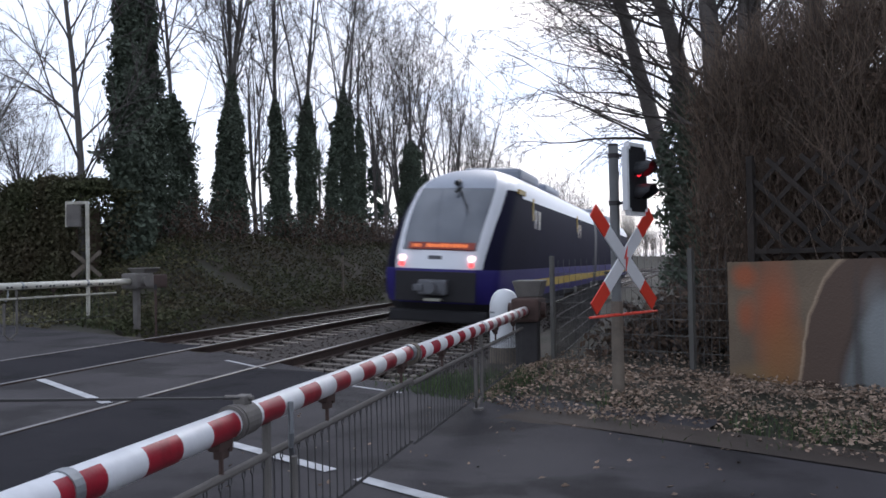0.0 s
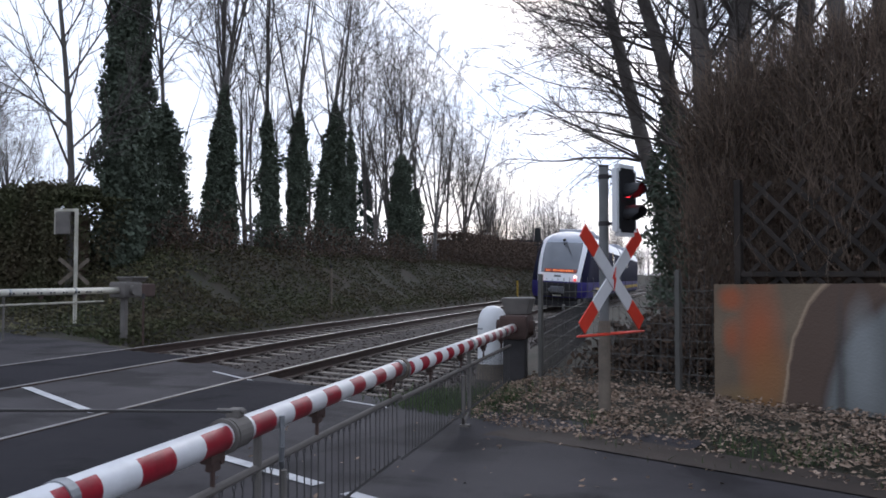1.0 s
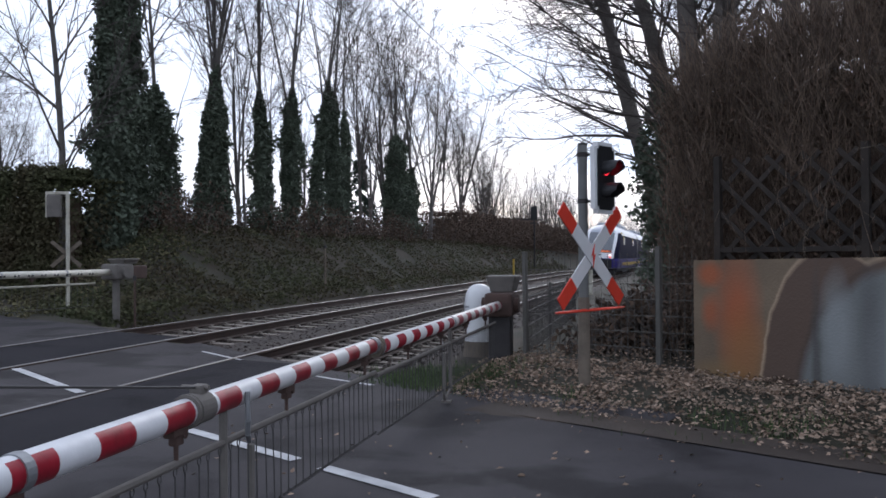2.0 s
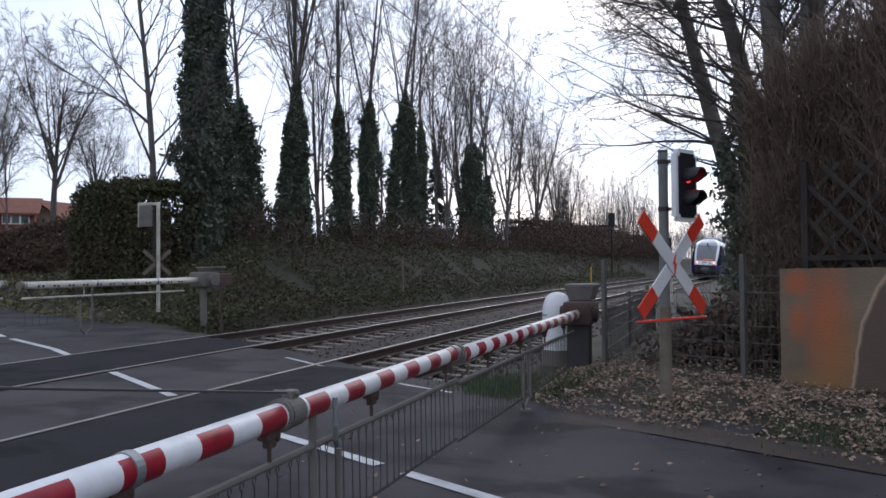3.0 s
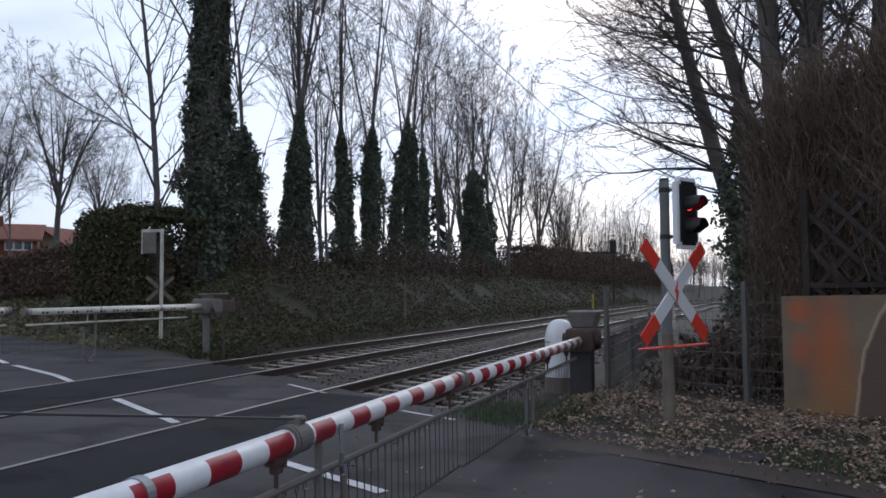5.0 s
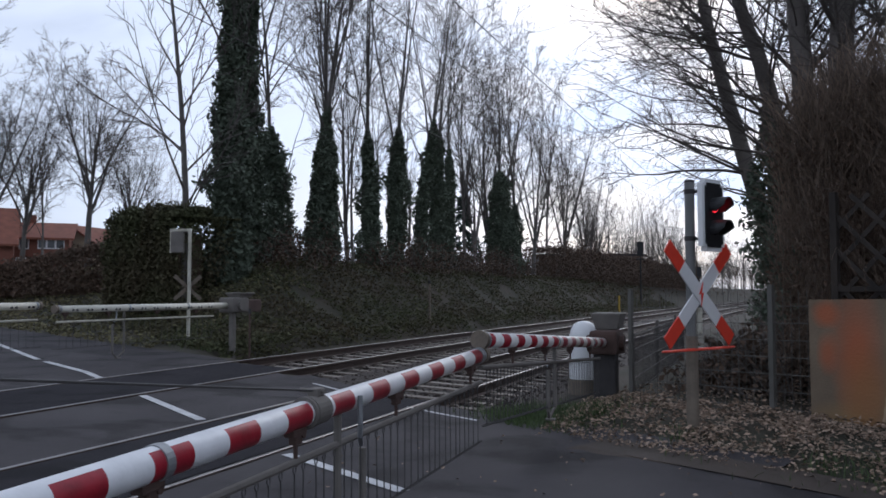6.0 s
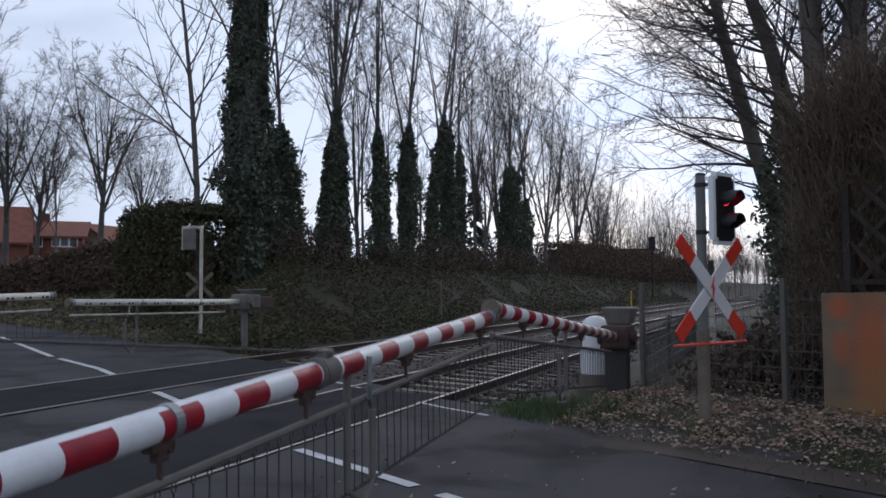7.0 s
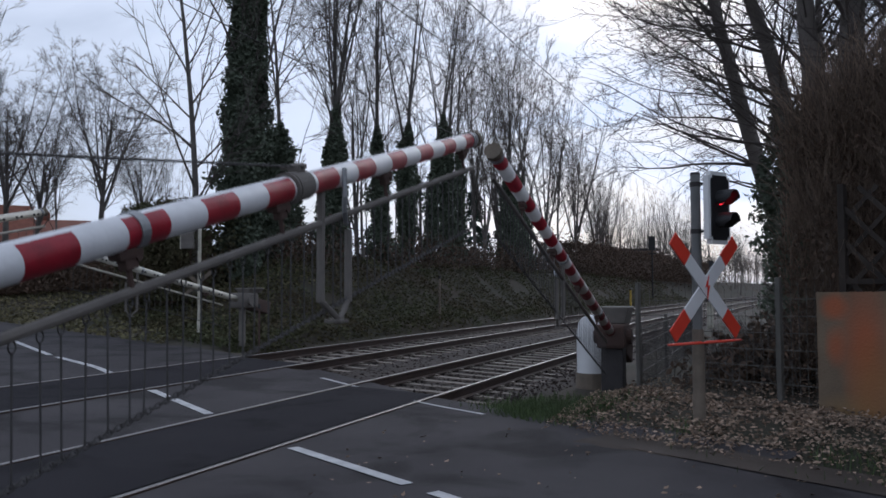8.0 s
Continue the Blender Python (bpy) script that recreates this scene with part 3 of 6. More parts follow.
    for y in (5.08, 14.35, 26.65):
        for d in (-0.64,):
            part("door_edge", boxed(1.365, 1.385, y + d - 0.07, y + d + 0.07, 1.2, 3.3, 0.0), M["t_yellow"], tr)
        for d in (-0.3, 0.3):
            part("door_window", boxed(1.37, 1.392, y + d - 0.2, y + d + 0.2, 1.6, 3.0, 0.0), M["t_glass"], tr)
    part("side_number", boxed(1.31, 1.345, 2.6, 3.5, 3.3, 3.42, 0.0, pose(0, 0, 0)), M["t_yellow"], tr)
    for y0, y1 in ((6.6, 12), (28, 34)):
        part("underfloor_box", boxed(-1.2, 1.2, y0, y1, 0.25, 0.6, 0.05), M["t_dark"], tr)

    def stand(t):
        y = 18.35 + 21.9 * t
        a, b = track_frame(y + 1, 0.75), track_frame(y + 21, 0.75)
        ang = math.degrees(math.atan2(-(b.x - a.x), b.y - a.y))
        x0 = a.x - (b.x - a.x) / 20
        return pose(x0 - 0.05 + 0.2 * smooth_step(y, 20, 28) * (1 - smooth_step(y, 30, 40)), y, a.z + 0.01, 0, math.degrees(math.atan(CANT)), ang)

    MOVERS.append((tr, [(t, stand(t)) for t in (0, 0.5, 1, 1.5, 2, 2.5, 3, 3.5, 4, 4.5, 5, 5.5, 6, 6.5, 7, 7.5, 8)]))


# ---- the barriers ----
LIFT_A = [(0, 0), (4.9, 0), (5.4, 0.7), (5.8, 1.4), (6.5, 1.65), (6.8, 2.2), (7.0, 3.5), (7.2, 6.0), (7.4, 7.8), (7.6, 9.6), (7.8, 11.9), (8.0, 14.2)]
LIFT_B = [(0, 0), (4.9, 0), (5.4, 1.8), (5.8, 3.1), (6.5, 3.8), (6.8, 4.3), (7.0, 5.5), (7.2, 8.0), (7.4, 10.2), (7.6, 12.6), (7.8, 15.6), (8.0, 18.7)]
LIFT_C = [(0, 0), (6.6, 0), (6.8, 0.3), (7.0, 0.8), (7.2, 2.0), (7.4, 3.7), (7.6, 5.8), (7.8, 8.4), (8.0, 11.0)]
LIFT_D = [(0, 0), (5.6, 0), (6.0, 0.3), (6.5, 0.5), (7.0, 1.3), (7.2, 2.7), (7.4, 4.8), (7.6, 6.8), (7.8, 9.3), (8.0, 12.0)]


def build_barrier(m, length, lift, height, label, mat, stripe, r0=0.085, r1=0.06, wires=(0.6, 0.1), supports=(), clamps=(), rings=(), hangers=(), guy=None, hood=True, drop=0.32, hang=0.46, far=False):
    base = thing("barrier", label, "level crossing barrier", m, "barriers of the level crossing")
    # the stand
    bm = boxed(-0.16, 0.16, -0.14, 0.14, -0.25, height - 0.12, 0.03) if not far else boxed(-0.06, 0.06, -0.06, 0.06, -0.25, height - 0.12, 0.02)
    part("stand", bm, M["box_grey"] if far else M["dark_steel"], base)
    bm = boxed(-0.2, 0.2, -0.36, 0.26, height - 0.16, height + 0.18, 0.05)
    rod(bm, (-0.27, 0, height), (0.27, 0, height), 0.11, 0.11, 14)
    part("pivot_housing", bm, M["rust"] if not far else M["box_grey"], base, "dark iron pivot housing")
    if hood:
        tall = 0.11 if far else 0.24
        bm = boxed(-0.22, 0.22, -0.56, 0.0, height + 0.185, height + 0.185 + tall, 0.02)
        for v in bm.verts:
            if v.co.z < height + 0.23:
                v.co.x *= 0.75
                v.co.y = -0.28 + (v.co.y + 0.28) * 0.85
        part("hood", bm, M["box_grey"], base, "weathered sheet metal hood")
    # the arm, turning on its pivot, with its tip along +y
    bm = bmesh.new()
    rod(bm, (0, 0.1, 0), (0, length - 0.06, 0), r0, r1, 20)
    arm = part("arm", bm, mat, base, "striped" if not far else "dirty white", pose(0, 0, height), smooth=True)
    for p in arm.data.polygons:
        p.use_smooth = len(p.vertices) == 4
    part("tip_cap", rodded((0, length - 0.06, 0), (0, length, 0), r1 + 0.012, r1 + 0.012, 20), M["timber"], arm, "pale wooden end cap")
    part("tip_band", rodded((0, length - 0.12, 0), (0, length - 0.085, 0), r1 + 0.008, r1 + 0.008, 20), M["steel"], arm)
    part("counterweight", boxed(-0.14, 0.14, -0.95, -0.35, -0.16, 0.14, 0.04), M["rust"], arm, "dark iron counterweight")
    part("rear_beam", boxed(-0.05, 0.05, -0.5, 0.2, -0.06, 0.06, 0.01), M["rust"], arm)
    rad = lambda y: r0 + (r1 - r0) * y / length
    for y in rings:
        r = rad(y) + 0.006
        part("band", rodded((0, y - 0.022, 0), (0, y + 0.022, 0), r, r, 20), M["steel"], arm, "grey steel band")
    for y in clamps:
        r = rad(y) + 0.012
        bm = rodded((0, y - 0.05, 0), (0, y + 0.06, 0), r, r, 20)
        rod(bm, (0, y - 0.075, 0), (0, y - 0.06, 0), r + 0.006, r + 0.006, 20)
        rod(bm, (0, y - 0.10, 0), (0, y - 0.085, 0), r + 0.006, r + 0.006, 20)
        box(bm, -0.03, 0.03, y - 0.02, y + 0.05, r - 0.01, r + 0.035, 0.008)
        rod(bm, (-0.09, y + 0.02, r + 0.02), (0.05, y + 0.02, r + 0.02), 0.012)
        part("clamp", bm, M["box_grey"], arm, "grey joint sleeve with bolts")
    if wires:
        y0, gap = wires
        bm = rodded((0, y0, -drop), (0, length - 0.06, -drop), 0.02, 0.02, 8)
        part("skirt_rail", bm, M["box_grey"] if not far else M["dirty_white"], arm)
        for y in hangers:
            bm = boxed(-0.03, 0.03, y - 0.06, y + 0.06, -rad(y) - 0.03, -rad(y) + 0.012, 0.01)
            box(bm, -0.022, 0.022, y - 0.03, y + 0.035, -rad(y) - 0.07, -rad(y) - 0.02, 0.01)
            rod(bm, (-0.03, y + 0.035, -rad(y) - 0.03), (0.03, y + 0.035, -rad(y) - 0.03), 0.016, 0.016, 8)
            rod(bm, (0, y, -rad(y) - 0.05), (0, y, -drop - 0.02), 0.011)
            part("hanger", bm, M["rust"], arm, "dark red cast bracket")
        # hanging wires stay upright, each on its own eye
        bm = bmesh.new()
        rod(bm, (0, 0, -0.055), (0.003, 0.0, -hang), 0.0038, 0.0038, 5)
        for k in range(8):
            a, b = 2 * math.pi * k / 8, 2 * math.pi * (k + 1) / 8
            rod(bm, (0, 0.014 * math.sin(a), -0.035 + 0.02 * math.cos(a)), (0, 0.014 * math.sin(b), -0.035 + 0.02 * math.cos(b)), 0.0035, 0.0035, 4, False)
        wire = None
        bc = bmesh.new()
        for k in range(4):
            yy = gap * (k + 0.5) / 4
            for q in range(6):
                a, b = 2 * math.pi * q / 6, 2 * math.pi * (q + 1) / 6
                e = (0.011, 0.0) if k % 2 else (0.0, 0.011)
                rod(bc, (e[0] * math.sin(a), yy + 0.017 * math.cos(a), e[1] * math.sin(a)), (e[0] * math.sin(b), yy + 0.017 * math.cos(b), e[1] * math.sin(b)), 0.0042, 0.0042, 4, False)
        link = None
        rng = random.Random(int(length * 100))
        y = y0 + 0.06
        while y < length - 0.1:
            if wire is None:
                ob = part("skirt_wire", bm, M["wire"], arm)
                wire = ob.data
            else:
                ob = place(new("skirt_wire", wire), arm)
            jy, tilt = y + rng.uniform(-0.012, 0.012), rng.uniform(-1.6, 1.6)
            MOVERS.append((ob, [(t, pose(0, jy, -drop, -a + tilt, 0, 0)) for t, a in lift]))
            if link is None:
                oc = part("skirt_chain", bc, M["wire"], arm)
                link = oc.data
            else:
                oc = place(new("skirt_chain", link), arm)
            MOVERS.append((oc, [(t, pose(0, y - hang * math.sin(radians(a)), -drop - hang * math.cos(radians(a)), 0, 0, 0)) for t, a in lift]))
            y += gap
    for y in supports:
        # a leg that hangs from the arm and stands on the road when it is down
        bm = bmesh.new()
        zt = -rad(y)
        rod(bm, (0.0, 0.09, -0.29), (0, 0.09, -height + 0.14), 0.022, 0.022, 8)
        rod(bm, (0.0, -0.2, -0.05), (0, -0.2, -height + 0.14), 0.022, 0.022, 8)
        rod(bm, (0, 0.09, -height + 0.15), (0.03, -0.055, -height + 0.045), 0.016)
        rod(bm, (0, -0.2, -height + 0.15), (0.03, -0.055, -height + 0.045), 0.016)
        box(bm, -0.04, 0.06, -0.10, -0.01, -height + 0.03, -height + 0.05, 0.005)
        leg = part("support_leg", bm, M["box_grey"], arm, "grey steel drop leg")
        bm = bmesh.new()
        way = [(0.075, -0.09, 0.02), (0.075, -0.085, -0.13), (0.06, -0.06, -0.2), (0.02, 0.03, -0.26)]
        for p, q in zip(way, way[1:]):
            rod(bm, p, q, 0.014, 0.014, 8)
        part("strap", bm, M["steel"], leg, "pale bent steel strap")
        MOVERS.append((leg, [(t, pose(0, y, zt + 0.06, -a, 0, 0)) for t, a in lift]))
    if far:
        spot = None
        y = 0.9
        while y < length - 0.2:
            for d in (-0.045, 0.045):
                if spot is None:
                    ob = part("reflector", boxed(-0.012, 0.012, -0.022, 0.022, -0.018, 0.018, 0.004), M["black"], arm)
                    spot = ob.data
                else:
                    ob = place(new("reflector", spot), arm)
                ob.matrix_basis = pose((rad(y) - 0.008) * (1 if abs(m.to_euler().z) < 1 else -1), y + d, -0.018)
            y += 0.34
    if guy:
        mast = Vector((-0.9, 0.0, height + 0.88))
        part("outrigger", rodded((0, 0, height - 0.05), mast, 0.03, 0.02, 8), M["dark_steel"], base)
        wire = part("guy_wire", rodded((0, 0, 0), (0, 0, 4.96), 0.006, 0.006, 5), M["wire"], base, "thin dark stay wire")

        def stay(a):
            c = pose(0, 0, height, a, 0, 0) @ Vector((0, guy, 0.1))
            return Matrix.Translation(c) @ (mast - c).to_track_quat("Z", "Y").to_matrix().to_4x4()

        MOVERS.append((wire, [(t, stay(a)) for t, a in lift]))
    MOVERS.append((arm, [(t, pose(0, 0, height, a, 0, 0)) for t, a in lift]))
    return base


def build_barriers():
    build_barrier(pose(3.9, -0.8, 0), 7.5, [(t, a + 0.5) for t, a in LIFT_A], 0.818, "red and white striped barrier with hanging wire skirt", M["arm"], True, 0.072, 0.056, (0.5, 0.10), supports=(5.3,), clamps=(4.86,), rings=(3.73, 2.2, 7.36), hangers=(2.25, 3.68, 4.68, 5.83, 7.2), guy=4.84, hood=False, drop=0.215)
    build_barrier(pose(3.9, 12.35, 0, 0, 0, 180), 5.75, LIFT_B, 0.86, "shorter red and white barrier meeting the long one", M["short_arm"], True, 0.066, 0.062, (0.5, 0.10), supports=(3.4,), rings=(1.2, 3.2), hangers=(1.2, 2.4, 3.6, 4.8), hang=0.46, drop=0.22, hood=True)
    build_barrier(pose(-5.2, 16.05, 0.33, 0, 0, 180), 5.05, LIFT_C, 0.97, "dirty white barrier seen from behind beyond the tracks", M["far_arm"], False, 0.07, 0.06, (0.7, 0.16), supports=(3.6,), rings=(1.6, 3.3), hangers=(1.3, 2.5, 3.8, 4.8), far=True, drop=0.22)
    build_barrier(pose(-5.5, 3.4, 0.34), 7.6, LIFT_D, 0.98, "long dirty white barrier beyond the tracks", M["far_arm"], False, 0.08, 0.06, (0.7, 0.16), supports=(5.2,), rings=(3.0, 5.0), hangers=(2.2, 3.6, 5.0, 6.6), far=True, drop=0.24)


def build_drive_cabinet():
    c = thing("drive_cabinet", "white domed barrier drive cabinet on a concrete foot", "cabinet", pose(3.36, 13.45, 0.0, 0, 0, 12))
    bm = bmesh.new()
    prof = [(0.235, 0.2), (0.24, 0.78), (0.232, 0.9), (0.205, 1.0), (0.16, 1.075), (0.09, 1.12), (0.001, 1.135)]
    rings = [[bm.verts.new((r * math.cos(2 * math.pi * k / 24), r * 1.05 * math.sin(2 * math.pi * k / 24), z)) for k in range(24)] for r, z in prof]
    for a, b in zip(rings, rings[1:]):
        for k in range(24):
            bm.faces.new((a[k], a[(k + 1) % 24], b[(k + 1) % 24], b[k]))
    part("dome", bm, M["white"], c, smooth=True)
    part("seam", rodded((0, 0, 0.76), (0, 0, 0.785), 0.247, 0.247, 24), M["steel"], c)
    part("foot", rodded((0, 0, -0.15), (0, 0, 0.22), 0.27, 0.25, 20), M["timber"], c, "mossy concrete foot")


# ---- warning signs and signals ----
def build_cross_sign(parent, m, mats, bolt=True):
    """The crossed boards with red ends, and the bolt of an electrified line."""
    for k, s in enumerate((-1, 1)):
        ang = math.degrees(math.atan2(0.52, 0.60)) * s
        mm = m @ pose(0, -0.015 * k, 0, 0, ang, 0)
        # boards run along local z; ang swings them from the upright
        board = part("board", boxed(-0.44, 0.44, -0.007, 0.007, -0.08, 0.08, 0.004), mats[0], parent, m=mm)
        for e in (-1, 1):
            part("board_end", boxed(e * 0.44 if e > 0 else -0.77, 0.77 if e > 0 else -0.44, -0.007, 0.007, -0.08, 0.08, 0.004), mats[1], parent, "red reflective end" if bolt else "", mm)
    if bolt:
        bm = bmesh.new()
        pts = [(0.03, 0.13), (-0.035, 0.0), (0.0, 0.012), (-0.005, -0.13), (0.04, 0.02), (0.005, 0.01)]
        f = [bm.verts.new((x, -0.034, z)) for x, z in pts]
        g = [bm.verts.new((x, -0.026, z)) for x, z in pts]
        bm.faces.new(f)
        bm.faces.new(g[::-1])
        for i in range(6):
            bm.faces.new((f[i], g[i], g[(i + 1) % 6], f[(i + 1) % 6]))
        part("bolt_symbol", bm, mats[1], parent, "red lightning bolt", m)


def build_signal_head(parent, m, rear=False):
    """A two-lamp board; lamps look along local -y."""
    bm = bmesh.new()
    box(bm, -0.20, 0.20, -0.03, 0.03, -0.385, 0.385, 0.0)
    es = [e for e in bm.edges if abs(e.verts[0].co.y - e.verts[1].co.y) > 0.05]
    bmesh.ops.bevel(bm, geom=es, offset=0.05, segments=4, affect="EDGES")
    board = part("signal_board", bm, M["white"] if not rear else M["box_grey"], parent, "white-edged signal board", m)
    bm = bmesh.new()
    box(bm, -0.158, 0.158, -0.042, -0.031, -0.343, 0.343, 0.0)
    es = [e for e in bm.edges if abs(e.verts[0].co.y - e.verts[1].co.y) > 0.005]
    bmesh.ops.bevel(bm, geom=es, offset=0.035, segments=4, affect="EDGES")
    part("board_face", bm, M["black"], board)
    for z, lit in ((0.09, not rear), (-0.15, False)):
        part("lens", rodded((0, -0.043, z), (0, -0.058, z), 0.062, 0.055, 20), M["lens_red"] if lit else M["lens_off"], board, "glowing red lens" if lit else "unlit lens")
        bm = bmesh.new()
        n = 14
        rings = []
        for y, r, dz in ((-0.042, 0.098, 0), (-0.12, 0.1, 0.0), (-0.22, 0.094, 0.0)):
            for rr in (r, r - 0.008):
                a0, a1 = radians(-35), radians(215)
                if y < -0.2:
                    a0, a1 = radians(5), radians(175)
                rings.append([bm.verts.new((rr * math.cos(a0 + (a1 - a0) * k / n), y, z + rr * math.sin(a0 + (a1 - a0) * k / n))) for k in range(n + 1)])
        for o in (0, 1):
            for a, b in ((0, 2), (2, 4)):
                A, B = rings[a + o], rings[b + o]
                for k in range(n):
                    bm.faces.new((A[k], A[k + 1], B[k + 1], B[k]) if o == 0 else (A[k], B[k], B[k + 1], A[k + 1]))
        part("visor", bm, M["black"], board)


def build_crossing_signal():
    s = thing("crossing_signal", "level crossing post with red light and crossed warning boards", "railway sign", pose(5.29, 9.65, surf(5.29, 9.65) - 0.02))
    face = 60.3  # turned to the road
    part("post", rodded((0, 0, 0.95), (0, 0, 2.67), 0.052, 0.052, 16), M["post_grey"], s, "grey steel upper post")
    part("lower_post", rodded((0, 0, -0.3), (0, 0, 1.0), 0.068, 0.062, 14), M["timber"], s, "thicker pale lower post")
    part("post_cap", rodded((0, 0, 2.665), (0, 0, 2.69), 0.056, 0.05, 16), M["dark_steel"], s)
    f = pose(0, 0, 0, 0, 0, face)
    build_cross_sign(s, f @ pose(0, -0.10, 1.45), (M["white"], M["red"]))
    bm = bmesh.new()
    pts = [(0.66 * math.cos(2 * math.pi * k / 16), 0.05 * math.sin(2 * math.pi * k / 16)) for k in range(17)]
    for (x, y), (x2, y2) in zip(pts, pts[1:]):
        rod(bm, (x, y - 0.10, 0.865), (x2, y2 - 0.10, 0.865), 0.011, 0.011, 6, False)
    part("foot_hoop", bm, M["red"], s, "thin red hoop under the boards", f)
    build_signal_head(s, f @ pose(0.06, -0.22, 2.29))
    for z in (2.05, 2.56):
        bm = bmesh.new()
        rod(bm, (0, 0, z), (0.05, -0.2, z), 0.016)
        rod(bm, (0, 0, z - 0.025), (0, 0, z + 0.025), 0.06, 0.06, 12)
        part("head_bracket", bm, M["dark_steel"], s, m=f)


def build_far_signal():
    s = thing("far_crossing_signal", "rear of a signal board and crossed boards on a pale post", "railway sign", pose(-7.5, 17.4, surf(-7.5, 17.4) - 0.05))
    z0 = surf(-7.5, 17.4) - 0.05
    top = 3.22 - z0
    part("post", rodded((0, 0, -0.3), (0, 0, top), 0.045, 0.045, 12), M["dirty_white"], s, "white post")
    f = pose(0, 0, 0, 0, 0, 22)
    part("head_back", boxed(-0.45, -0.12, -0.12, -0.03, top - 0.62, top - 0.08, 0.03), M["box_grey"], s, "grey back of the signal head", f)
    bm = boxed(-0.50, 0.0, -0.03, 0.03, top - 0.07, top - 0.0, 0.01)
    box(bm, -0.50, -0.44, -0.03, 0.03, top - 0.62, top - 0.07, 0.01)
    part("head_frame", bm, M["dirty_white"], s, "pale frame round the signal head", f)
    build_cross_sign(s, pose(0, 0, 0, 0, 0, 60.3) @ pose(0, 0.09, top - 1.5) @ Matrix.Scale(0.6, 4), (M["timber"], M["timber"]), False)


# ---- wall, fences ----
WALL_A, WALL_DIR = Vector((6.50, 10.65)), Vector((0.84, -0.542)).normalized()


def build_wall():
    mat = graffiti_material()
    z0 = 0.0
    ang = math.degrees(math.atan2(WALL_DIR.y, WALL_DIR.x))
    w = thing("graffiti_wall", "low concrete wall with faded orange and grey graffiti", "wall", pose(WALL_A.x, WALL_A.y, 0, 0, 0, ang), kind="structure")
    bm = bmesh.new()
    box(bm, 0, 9.0, 0, 0.24, -0.3, 1.5, 0.0)
    bmesh.ops.subdivide_edges(bm, edges=list(bm.edges), cuts=6, use_grid_fill=True)
    for v in bm.verts:
        v.co.y += noise.noise(v.co * 1.7) * 0.008
        if v.co.z > 1.4:
            v.co.z += noise.noise((v.co.x * 0.7, 0, 2)) * 0.012 + 0.012 * v.co.x
    part("wall_body", bm, mat, w)


